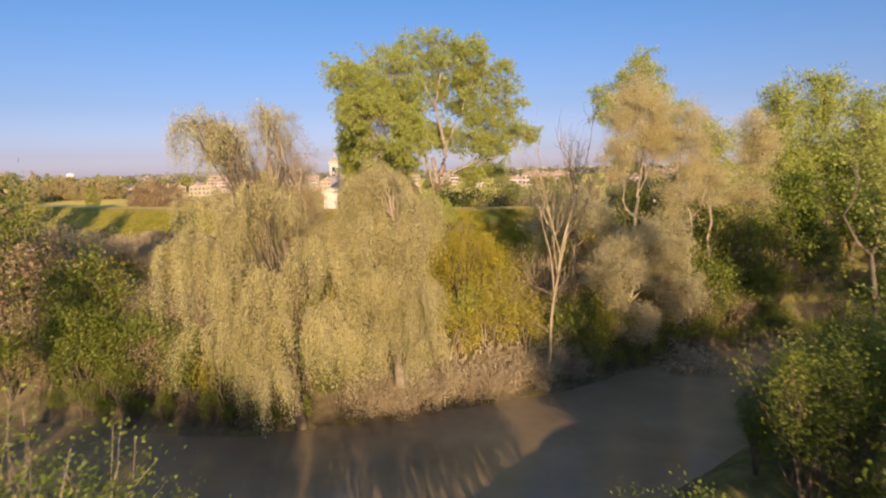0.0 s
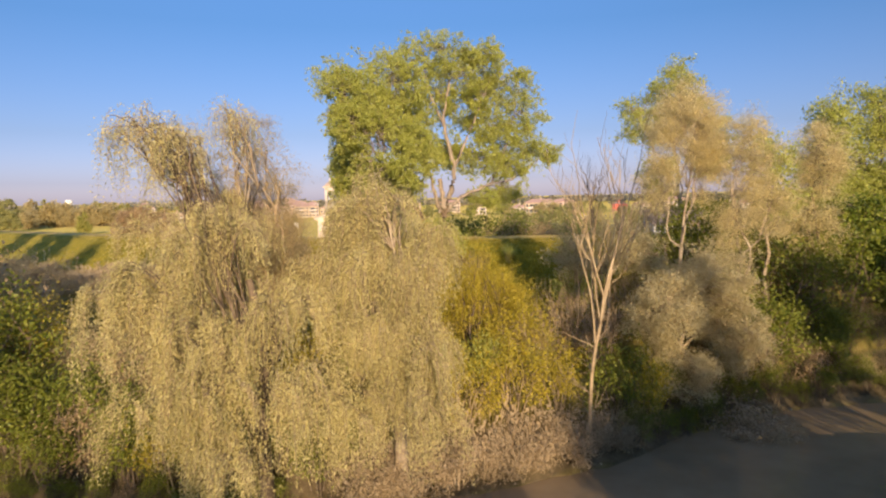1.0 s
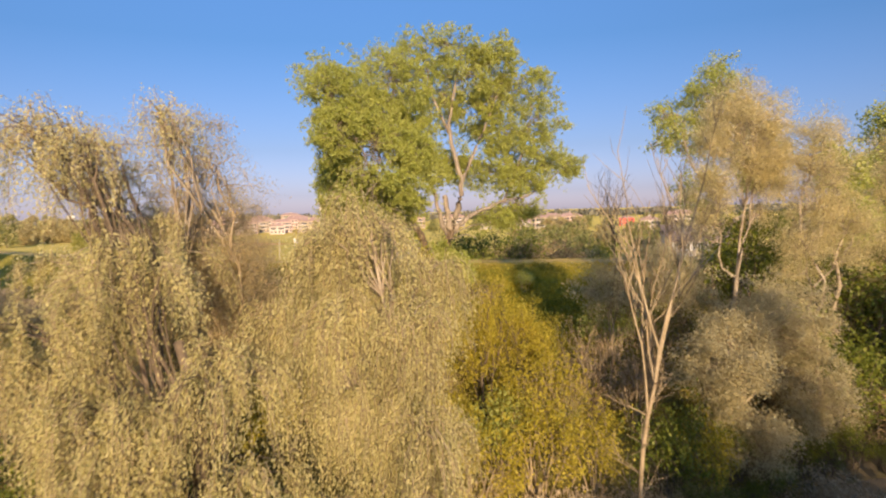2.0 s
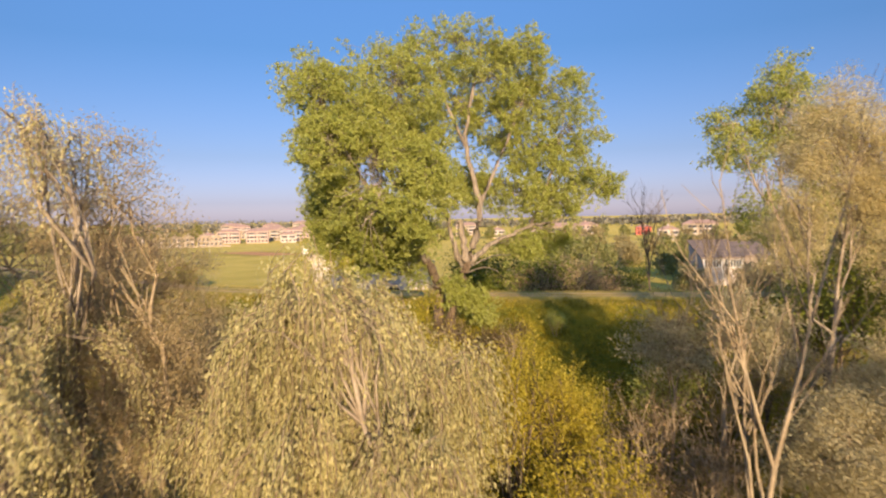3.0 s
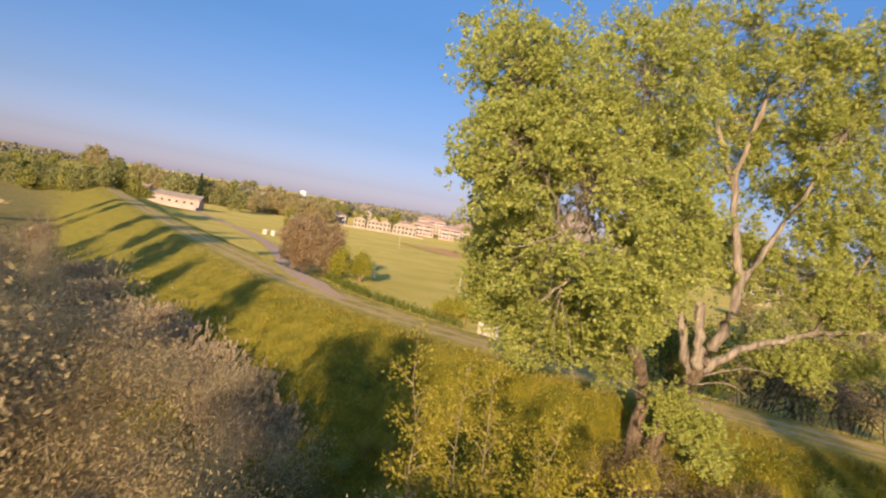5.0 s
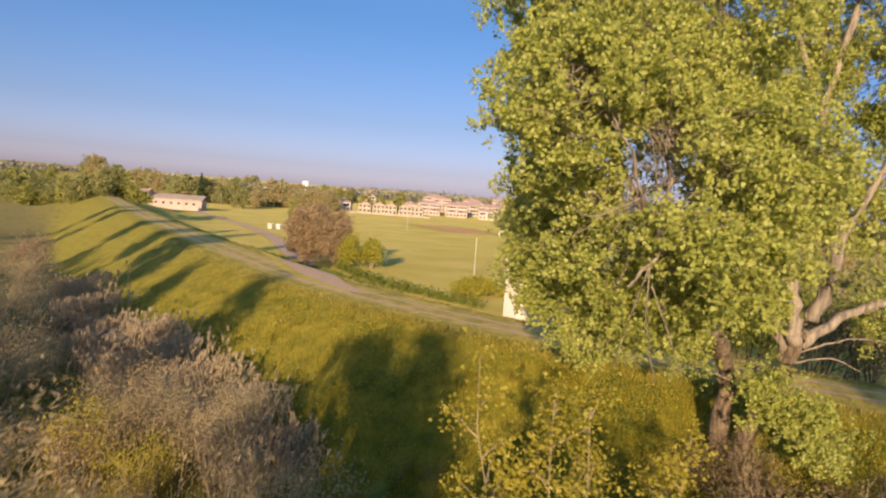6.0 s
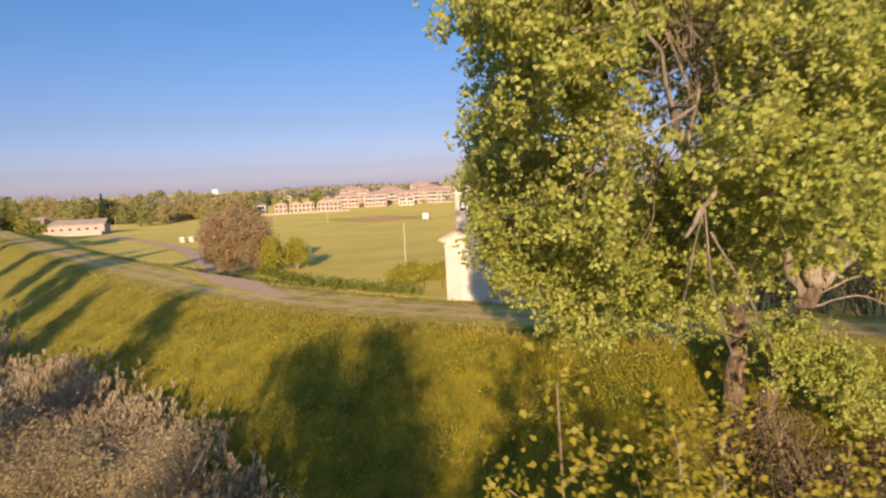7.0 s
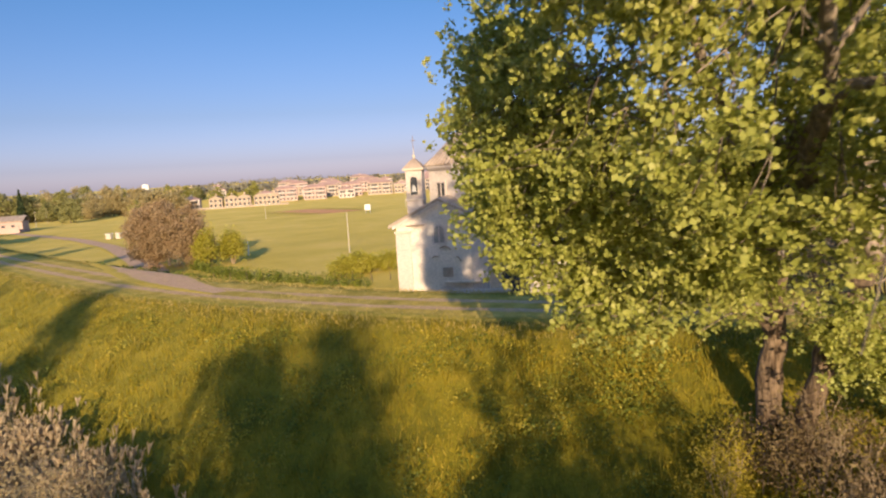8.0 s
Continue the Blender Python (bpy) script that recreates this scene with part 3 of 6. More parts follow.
# the great poplar at the foot of the levee
POPLAR = (-3.5, 66.8)
POPLAR_FRAME = [
    ("trunk", [(-3.6, 66.8, 10.4), (-3.45, 66.8, 14.0), (-3.15, 66.8, 17.2), (-3.2, 66.3, 18.7), (-3.74, 64.6, 20.4)], 0.43, 0.26),
    ("limb", [(-3.74, 64.6, 20.4), (-4.2, 62.6, 21.3), (-4.75, 58.4, 22.6), (-5.4, 55.6, 24.6)], 0.26, 0.07),
    ("limb", [(-4.2, 62.6, 21.3), (-5.6, 60.4, 23.6), (-7.2, 58.0, 27.0), (-8.4, 56.6, 29.6)], 0.17, 0.05),
    ("trunk", [(-3.1, 66.7, 13.6), (-2.4, 66.3, 16.2), (-1.9, 66.1, 18.2), (-1.36, 66.0, 19.3), (-1.15, 65.8, 20.6)], 0.31, 0.28),
    ("limb", [(-1.4, 65.9, 19.8), (-2.0, 65.5, 21.4), (-2.3, 65.2, 22.9), (-3.2, 63.6, 26.0), (-4.5, 61.6, 29.5)], 0.23, 0.05),
    ("broken_limb", [(-1.2, 65.6, 20.2), (-1.3, 65.5, 21.2), (-1.55, 65.4, 22.8)], 0.26, 0.19),
    ("limb", [(-1.1, 65.7, 20.3), (-0.42, 65.5, 22.15), (-0.2, 65.5, 24.0), (-1.04, 65.5, 27.5), (-0.48, 65.5, 31.6), (0.13, 65.5, 34.2)], 0.28, 0.05),
    ("limb", [(-0.25, 65.5, 23.8), (1.0, 66.0, 26.6), (2.4, 66.5, 30.0), (3.6, 67.0, 33.0)], 0.15, 0.04),
    ("limb", [(-1.0, 65.5, 27.4), (-2.2, 64.6, 30.4), (-2.7, 64.2, 33.6)], 0.12, 0.04),
    ("limb", [(-1.0, 66.0, 20.0), (0.1, 66.5, 21.0), (1.5, 67.0, 21.75), (3.2, 68.0, 22.4), (5.2, 69.0, 22.9), (7.5, 70.5, 24.6)], 0.20, 0.05),
    ("limb", [(3.0, 67.9, 22.3), (4.4, 68.0, 25.6), (5.4, 68.2, 29.5)], 0.11, 0.04),
    ("limb", [(-1.1, 66.0, 19.7), (0.4, 66.2, 20.4), (1.7, 66.3, 20.5)], 0.07, 0.02),
    ("limb", [(-1.2, 65.9, 19.4), (0.0, 66.0, 19.7), (0.9, 66.0, 19.4)], 0.05, 0.015),
    ("limb", [(-4.6, 59.4, 22.3), (-5.0, 57.4, 23.2), (-4.8, 55.0, 23.3), (-5.3, 54.2, 22.6)], 0.08, 0.03),
    ("limb", [(-5.0, 55.0, 23.3), (-4.9, 54.6, 21.8), (-4.6, 54.5, 20.6)], 0.035, 0.012),
    ("limb", [(-5.0, 54.9, 23.0), (-5.3, 54.6, 21.7), (-5.5, 54.6, 20.8)], 0.025, 0.01),
    ("limb", [(-4.9, 54.9, 22.6), (-4.4, 54.5, 21.6), (-4.1, 54.4, 20.9)], 0.025, 0.01),
    ("limb", [(-5.4, 55.6, 24.6), (-5.2, 53.6, 24.4), (-5.9, 52.9, 24.0), (-6.3, 52.6, 24.2)], 0.035, 0.012),
    ("limb", [(-3.2, 66.2, 18.4), (-4.3, 65.6, 18.8), (-5.2, 65.3, 18.4)], 0.06, 0.02),
    ("limb", [(-2.9, 66.6, 18.6), (-2.0, 66.4, 18.9), (-1.3, 66.2, 18.7)], 0.10, 0.06),
    ("limb", [(-2.2, 66.4, 17.6), (-2.15, 66.2, 16.6), (-1.9, 66.0, 15.4), (-1.1, 65.8, 14.8)], 0.05, 0.025),
    ("limb", [(-1.9, 66.0, 15.4), (-2.0, 65.8, 14.4), (-1.7, 65.7, 13.4)], 0.035, 0.015),
]
crown_tree("poplar_tree", "great old poplar with forked pale trunk and fresh green leaves", "tree", 11, (*POPLAR, ground_at(*POPLAR) - 0.3), (-3.1, 66.4, 16.0), [
    ((-5.4, 57.4, 25.2), (3.6, 4.0, 3.6), 1.90),
    ((-7.5, 56.2, 28.9), (2.3, 2.8, 2.2), 1.20),
    ((-6.4, 58.4, 28.4), (2.2, 2.8, 2.4), 0.80),
    ((-9.0, 58.2, 30.4), (1.7, 2.0, 1.5), 0.44),
    ((-4.6, 60.0, 30.2), (3.0, 3.3, 2.6), 1.10),
    ((-1.6, 66.0, 33.8), (3.6, 3.6, 2.0), 1.10),
    ((0.8, 66.8, 31.8), (3.4, 3.2, 2.4), 1.0),
    ((-5.0, 63.2, 31.8), (3.4, 3.6, 2.5), 1.0),
    ((2.4, 66.8, 33.6), (2.5, 2.7, 1.7), 0.66),
    ((4.8, 68.4, 31.4), (2.8, 3.2, 2.1), 0.90),
    ((5.8, 69.0, 28.4), (2.4, 3.2, 1.9), 0.76),
    ((5.6, 69.6, 25.6), (3.0, 3.0, 1.5), 0.85),
    ((8.6, 71.8, 25.3), (1.2, 1.6, 1.0), 0.35),
    ((2.8, 68.0, 27.6), (2.7, 2.2, 1.9), 0.90),
    ((1.6, 67.8, 24.5), (2.7, 2.0, 1.6), 0.80),
    ((0.9, 67.8, 29.3), (2.4, 2.4, 2.0), 0.70),
    ((-1.9, 66.6, 30.0), (2.2, 2.2, 2.2), 0.70),
    ((-2.6, 64.8, 24.6), (1.2, 1.3, 1.6), 0.50),
    ((-0.9, 67.4, 25.4), (1.6, 1.2, 1.6), 0.70),
    ((4.4, 68.6, 23.9), (2.4, 2.0, 1.2), 0.75),
    ((-3.8, 61.4, 26.8), (2.4, 3.0, 2.7), 1.35),
    ((-7.7, 59.6, 22.8), (1.7, 2.0, 1.6), 0.50),
    ((-8.8, 61.4, 23.5), (1.5, 1.5, 1.3), 0.55),
    ((-8.3, 61.4, 21.5), (1.4, 1.5, 1.0), 0.45),
    ((-7.3, 61.6, 20.2), (1.5, 1.5, 0.7), 0.35),
    ((-8.9, 61.0, 25.6), (1.2, 1.4, 1.2), 0.22),
    ((-7.0, 54.4, 26.6), (1.6, 1.9, 1.9), 0.80),
    ((-9.3, 61.8, 24.2), (1.3, 1.5, 1.2), 0.35),
    ((-8.9, 61.8, 22.6), (1.2, 1.5, 1.3), 0.60),
    ((-7.2, 57.4, 26.2), (1.9, 1.9, 1.8), 0.60),
    ((-4.7, 59.4, 22.7), (2.0, 2.5, 1.4), 0.65),
    ((-3.2, 55.6, 23.2), (1.6, 2.0, 1.3), 0.50),
    ((-2.2, 56.8, 25.4), (1.3, 2.0, 1.6), 0.50),
    ((-1.9, 65.3, 18.5), (0.6, 0.5, 0.8), 0.22),
    ((-0.8, 65.2, 17.6), (0.9, 0.6, 0.7), 0.28),
    ((0.2, 65.1, 16.8), (0.7, 0.6, 0.5), 0.16),
    ((2.6, 67.0, 29.8), (2.4, 2.4, 2.2), 0.55),
    ((-4.6, 60.6, 28.2), (2.4, 2.4, 2.2), 0.70),
    ((2.6, 68.0, 21.0), (2.0, 1.2, 0.9), 0.50),
    ((4.6, 68.6, 21.6), (1.4, 1.2, 0.8), 0.35),
    ((-5.9, 60.4, 21.2), (1.5, 1.7, 0.9), 0.40),
    ((-5.7, 63.6, 21.3), (1.6, 1.5, 1.2), 0.60),
    ((-6.9, 64.2, 20.4), (1.1, 1.2, 0.7), 0.30),
    ((-3.7, 63.4, 21.6), (1.0, 1.2, 0.9), 0.35),
    ((-5.0, 65.8, 20.0), (1.3, 0.8, 1.2), 0.45),
], LEAF_POPLAR, BARK_POPLAR, 0.082, 180, 0.40, clumps=52, sigma=0.38, long=1.12, sprig=13, limb_bark=BARK_LIMB, skeleton=POPLAR_FRAME)

# willows on the far bank
weeping_tree("weeping_willow", "weeping willow with yellowish hanging whips on the bank", "tree", 21, (-6.8, 35.6, ground_at(-6.8, 35.6)), (-6.6, 33.0, 17.5),
             [((-7.6, 32.6, 19.4), (2.0, 2.0, 1.6), 3.6), ((-9.6, 33.2, 23.4), (1.5, 1.4, 1.6), 2.4, 0.4), ((-11.6, 33.8, 24.0), (1.9, 1.6, 1.5), 3.0, 0.5), ((-10.4, 32.6, 18.0), (2.0, 1.8, 1.5), 3.8), ((-5.0, 32.2, 16.2), (1.8, 1.9, 1.5), 3.4), ((-12.4, 32.8, 16.6), (1.8, 1.7, 1.5), 3.8),
              ((-7.6, 31.2, 15.2), (2.0, 1.7, 1.5), 3.2), ((-4.2, 31.2, 13.2), (2.0, 1.8, 1.4), 3.4), ((-2.6, 32.4, 11.8), (1.7, 1.6, 1.3), 3.0), ((-10.0, 31.2, 12.4), (2.0, 1.6, 1.3), 3.2), ((-6.6, 30.6, 10.8), (2.2, 1.5, 1.2), 2.8), ((-7.6, 30.4, 13.2), (2.2, 1.5, 1.4), 3.2), ((-9.2, 31.6, 15.6), (1.8, 1.5, 1.4), 3.4)], LEAF_WILLOW, BARK_BROWN, 440, 0.038, "willows")
weeping_tree("weeping_willow", "tall narrow weeping willow beside the larger one", "tree", 22, (-0.8, 39.0, ground_at(-0.8, 39.0)), (-0.8, 36.0, 19.0),
             [((-1.3, 34.9, 20.6), (1.4, 1.5, 1.4), 3.6), ((-2.7, 36.6, 20.2), (1.4, 1.4, 1.2), 3.4), ((-5.0, 38.0, 17.3), (1.5, 1.5, 1.0), 3.2), ((-3.1, 40.2, 18.6), (1.6, 1.5, 1.2), 3.0), ((-2.4, 38.8, 20.0), (1.7, 1.4, 1.2), 3.0), ((0.2, 38.0, 18.8), (1.5, 1.4, 1.2), 2.8), ((-1.6, 34.8, 18.0), (1.4, 1.5, 1.3), 3.6), ((0.2, 34.8, 17.4), (1.4, 1.5, 1.3), 3.6), ((-1.4, 34.4, 14.8), (1.5, 1.5, 1.3), 3.4), ((0.6, 34.8, 14.0), (1.6, 1.5, 1.3), 3.4), ((0.0, 34.8, 11.4), (2.0, 1.6, 1.2), 3.0)], LEAF_WILLOW, BARK_PALE, 600, 0.034, "willows")
weeping_tree("weeping_willow", "slender pale willow with sparse upper sprigs", "tree", 23, (-10.6, 39.5, ground_at(-10.6, 39.5)), (-10.0, 38.5, 20.5),
             [((-8.4, 35.8, 24.8), (1.2, 1.4, 1.2), 2.8, 0.45), ((-8.8, 36.4, 20.0), (1.8, 1.4, 1.5), 3.8), ((-9.8, 36.6, 17.2), (1.9, 1.5, 1.4), 3.6), ((-11.8, 37.5, 22.4), (2.0, 2.0, 1.5), 2.2, 0.5), ((-14.0, 38.5, 19.6), (2.0, 2.0, 1.6), 3.5), ((-10.4, 37.6, 19.4), (1.8, 1.8, 1.4), 3.0)], LEAF_WILLOW, BARK_PALE, 300, 0.034, "willows")
crown_tree("willow_tree", "tan-grey budding willow with fine twigs", "tree", 24, (-8.0, 39.4, ground_at(-8.0, 39.4)), (-7.8, 39.2, 15.5),
           [((-7.7, 38.6, 22.6), (1.6, 1.6, 1.7), 0.35), ((-11.0, 37.5, 23.4), (2.3, 1.8, 1.6), 0.45), ((-8.6, 38.4, 24.0), (1.6, 1.5, 1.4), 0.28), ((-9.2, 39.2, 20.4), (2.2, 2.0, 2.0), 0.5), ((-7.4, 39.4, 18.6), (1.6, 1.9, 1.7), 0.6), ((-8.2, 38.4, 17.2), (2.4, 1.8, 2.2), 0.6)], LEAF_DUN, TWIG_TAN, 0.032, 140, 0.15, "willows", clumps=50, sigma=0.42, long=2.4)

# two low willows added to shade the slope, the second mostly out of view
crown_tree("willow_tree", "low grey-tan budding willow below the taller ones", "tree", 25, (-9.6, 45.8, ground_at(-9.6, 45.8)), (-9.5, 45.6, 14.0),
           [((-9.4, 45.2, 17.6), (2.0, 1.7, 1.7), 0.8), ((-10.8, 46.0, 15.6), (2.0, 1.8, 1.8), 0.7)], LEAF_DUN, TWIG_TAN, 0.03, 190, 0.15, "willows", clumps=44, sigma=0.38, long=2.4)
crown_tree("willow_tree", "low tan budding willow, mostly out of view, added for shade", "tree", 26, (-5.0, 46.6, ground_at(-5.0, 46.6)), (-5.0, 46.4, 13.6),
           [((-5.2, 46.2, 17.2), (1.9, 1.6, 1.6), 0.8), ((-3.4, 46.8, 15.4), (1.8, 1.6, 1.6), 0.6)], LEAF_DUN, TWIG_TAN, 0.03, 190, 0.15, "willows", clumps=44, sigma=0.38, long=2.4)

crown_tree("willow_tree", "broad tan budding willow of many fine upright twigs", "tree", 27, (-9.2, 42.4, ground_at(-9.2, 42.4)), (-9.2, 42.2, 15.0),
           [((-9.8, 42.2, 20.4), (2.1, 1.7, 2.2), 0.8), ((-8.6, 42.6, 19.4), (1.5, 1.5, 2.1), 0.7), ((-12.2, 42.6, 20.4), (2.1, 1.7, 2.1), 0.7), ((-9.6, 42.0, 17.2), (2.6, 1.6, 1.8), 0.6)], LEAF_DUN, TWIG_TAN, 0.026, 180, 0.14, "willows", clumps=50, sigma=0.42, long=2.4)

# trees further along the bank
crown_tree("budding_tree", "tall slim tree in tan catkins on thin pale stems", "tree", 31, (17.0, 56.0, ground_at(17.0, 56.0)), (17.2, 55.8, 17.0),
           [((17.4, 55.5, 25.7), (2.5, 2.4, 3.2), 1.5), ((15.6, 55.8, 21.6), (1.6, 1.7, 2.2), 0.45), ((19.4, 55.9, 23.2), (1.5, 1.6, 3.2), 0.6)], LEAF_TAN, BARK_PALE, 0.04, 180, 0.18, clumps=60, sigma=0.45, long=2.4)
crown_tree("budding_tree", "tall feathery tree in tan catkins with several thin stems", "tree", 36, (21.6, 55.4, ground_at(21.6, 55.4)), (21.4, 55.2, 14.5),
           [((21.8, 54.8, 23.6), (1.7, 1.9, 3.0), 0.8), ((23.2, 55.4, 20.0), (1.6, 1.7, 2.6), 0.5), ((20.4, 54.6, 18.4), (1.4, 1.5, 2.2), 0.35)], LEAF_TAN, BARK_PALE, 0.04, 170, 0.14, clumps=56, sigma=0.45, long=2.4)
# stands where greyish shrubs grow, raised to a tree to shade the slope
crown_tree("budding_tree", "low spreading tree with sparse grey-tan buds, added to shade the slope", "tree", 37, (12.0, 54.6, ground_at(12.0, 54.6)), (11.8, 54.4, 14.0),
           [((12.4, 54.2, 17.4), (2.0, 2.0, 2.0), 0.6), ((9.6, 54.8, 16.6), (1.9, 1.7, 1.8), 0.5), ((14.4, 55.0, 16.4), (1.6, 1.6, 1.6), 0.4)], LEAF_SILVER, TWIG_TAN, 0.06, 90, 0.14, clumps=46, sigma=0.4, long=2.2)
crown_tree("budding_tree", "small slim tree in tan catkins", "tree", 32, (28.2, 60.0, ground_at(28.2, 60.0)), (28.3, 60.0, 16.5),
           [((28.6, 60.0, 23.2), (1.9, 1.9, 2.9), 1.0), ((28.0, 60.2, 18.4), (2.2, 2.0, 2.6), 0.7)], LEAF_TAN, BARK_BROWN, 0.05, 130, 0.17, clumps=55, sigma=0.48, long=2.4)
crown_tree("poplar_tree", "slim young poplar with light green leaves", "tree", 33, (20.8, 70.6, ground_at(20.8, 70.6)), (20.8, 70.8, 20.5),
           [((20.8, 71.0, 30.2), (2.7, 2.7, 3.6), 1.2), ((17.4, 71.0, 27.6), (2.2, 2.2, 3.4), 0.8), ((23.8, 71.4, 25.6), (2.0, 2.2, 3.4), 0.8), ((19.2, 71.0, 22.6), (1.8, 1.8, 2.2), 0.4)], LEAF_POPLAR_FAR, BARK_PALE, 0.11, 60, 0.28, "poplars", clumps=50, sigma=0.42)
crown_tree("poplar_tree", "small poplar with sparse grey-green leaves", "tree", 34, (24.4, 58.8, ground_at(24.4, 58.8)), (24.2, 58.5, 17.5),
           [((24.2, 57.8, 23.4), (1.9, 1.8, 2.0), 0.8), ((25.2, 58.2, 20.4), (1.4, 1.4, 1.4), 0.3)], LEAF_POPLAR_FAR, BARK_PALE, 0.12, 40, 0.15, "poplars", clumps=45, sigma=0.4)
for i, (px, py, ptop, pr) in enumerate(((37.0, 77.0, 31.0, 3.0), (42.5, 79.0, 32.0, 3.2), (48.0, 79.5, 29.5, 3.0), (55.0, 82.0, 31.0, 3.4))):
    g = ground_at(px, py)
    crown_tree("poplar_tree", "bright green poplar in a dense stand", "tree", 40 + i, (px, py, g), (px, py, g + 5),
               [((px, py, ptop - 3.4), (pr * 0.75, pr * 0.75, 3.4), 1.0), ((px - 1.2, py, ptop - 8.2), (pr, pr, 3.6), 1.1), ((px + 1.4, py, ptop - 11.5), (pr, pr, 3.2), 0.8)], LEAF_POPLAR_FAR, BARK_BROWN, 0.15, 55, 0.3, "poplars", clumps=42, sigma=0.6)
for i, (px, py, ptop, pr, mat) in enumerate(((33.0, 62.0, 20.5, 2.6, LEAF_GREEN), (38.5, 62.5, 22.5, 3.0, LEAF_GREEN), (45.0, 64.0, 21.0, 3.2, LEAF_GREEN), (27.0, 62.5, 16.0, 2.4, LEAF_BROWN), (52.0, 66.0, 22.0, 3.4, LEAF_POPLAR_FAR))):
    g = ground_at(px, py)
    crown_tree("riverside_tree", "slender riverside tree on a thin dark trunk", "tree", 50 + i, (px, py, g), (px + 0.6, py, g + 4.5),
               [((px, py, ptop - 2.8), (pr * 0.8, pr * 0.8, 2.8), 0.9), ((px + 1.0, py, ptop - 6.5), (pr, pr, 3.0), 0.9)], mat, BARK_BROWN, 0.19, 28, 0.16, "riverside trees", clumps=38, sigma=0.55)

# white willow by the water
crown_tree("white_willow", "bushy silver-leaved willow leaning over the water", "tree", 61, (16.0, 51.5, ground_at(16.0, 51.5)), (16.0, 51.2, 10.5),
           [((14.6, 49.0, 13.6), (2.4, 2.6, 2.4), 1.0), ((18.2, 51.5, 14.8), (2.9, 2.8, 2.4), 1.2), ((19.6, 52.0, 11.2), (2.4, 2.4, 2.4), 0.9), ((15.4, 48.6, 9.6), (2.2, 2.0, 2.0), 0.6)], LEAF_SILVER, TWIG_TAN, 0.05, 150, 0.2, clumps=60, sigma=0.42, long=2.4)


def bare_tree(name, label, seed, base, fork, reach, bark, depth=3, stems=5, r=0.2):
    """A leafless tree: a pale stem that splits into long upright limbs."""
    rng = np.random.RandomState(seed)
    base, fork = np.asarray(base, float), np.asarray(fork, float) - np.asarray(base, float)
    t = thing(name, label, "tree", at=tuple(base))
    trunk = bent(rng, (0, 0, -0.4), fork, 8, 0.03)
    part_mesh("trunk", tubes("trunk", [(trunk, taper(8, r, r * 0.6))], 10), bark, t)
    for k in range(stems):
        a = math.tau * k / stems + 0.5 * rng.rand()
        out, tips = [], []
        w = np.array([math.cos(a) * 0.27, math.sin(a) * 0.27, 1.0])
        twig_tree(rng, trunk[-1 - (k % 3)], w, reach * (0.75 + 0.3 * rng.rand()), r * 0.5, depth - 1, out, tips, 0.16, 4, 0.5, 0.5)
        part_mesh("limb", tubes("limb", out[:1], 6), bark, t)
        tagged(part_mesh("branchwork", tubes("branchwork", out[1:], 4), bark, t), kind="stuff")
    low, tips = [], []
    for k in range(9):
        a = math.tau * rng.rand()
        twig_tree(rng, trunk[2 + k % 5], np.array([math.cos(a), math.sin(a), 0.45]), reach * 0.28, 0.035, 1, low, tips, 0.05, 4, 0.7, 0.55)
    tagged(part_mesh("twigwork", tubes("twigwork", low, 4), bark, t), kind="stuff")
    return t


bare_tree("bare_tree", "leafless pale tree with long upright limbs on the bank", 71, (8.6, 43.2, ground_at(8.6, 43.2)), (9.7, 42.0, 15.4), 7.2, TWIG_TAN, 3, 7, 0.13)
bare_tree("bare_tree", "thin leafless sapling among the bushes", 72, (-31.4, 52.8, ground_at(-31.4, 52.8)), (-31.1, 52.8, 14.0), 1.8, BARK_PALE, 2, 3, 0.09)
bare_tree("bare_tree", "thin leafless sapling among the bushes", 73, (9.4, 55.0, ground_at(9.4, 55.0)), (9.7, 55.0, 14.2), 4.2, TWIG_TAN, 3, 4, 0.10)
bare_tree("bare_tree", "crooked bare tree near the levee", 74, (14.5, 64.0, ground_at(14.5, 64.0)), (14.8, 64.0, 16.0), 4.0, TWIG_TAN, 3, 5, 0.12)
bare_tree("bare_tree", "bare tree showing above the far roofs", 75, (16.0, 98.0, ground_at(16.0, 98.0)), (16.0, 98.0, 18.5), 6.0, BARK_BROWN, 3, 5, 0.16)
bare_tree("bare_tree", "bare tree showing above the far roofs", 76, (24.0, 104.0, ground_at(24.0, 104.0)), (24.2, 104.0, 18.0), 5.0, BARK_BROWN, 3, 5, 0.15)

# yellow saplings between the willows and the poplar
for i, (px, py, top, r) in enumerate(((-3.2, 52.4, 18.0, 1.3), (-0.8, 49.0, 18.0, 2.0), (1.8, 51.5, 17.0, 2.0), (4.0, 53.0, 15.6, 2.0), (1.0, 55.5, 15.6, 1.8), (-2.4, 55.0, 16.0, 1.6))):
    shrub("sapling", "young yellow-leaved sapling in the thicket", "sapling", 80 + i, (px, py), top - ground_at(px, py), r, LEAF_YELLOW, BARK_BROWN, 6, 0.07, 17, "yellow saplings", 3, 0.12, 0.2, 1.3, 0.34, 4)


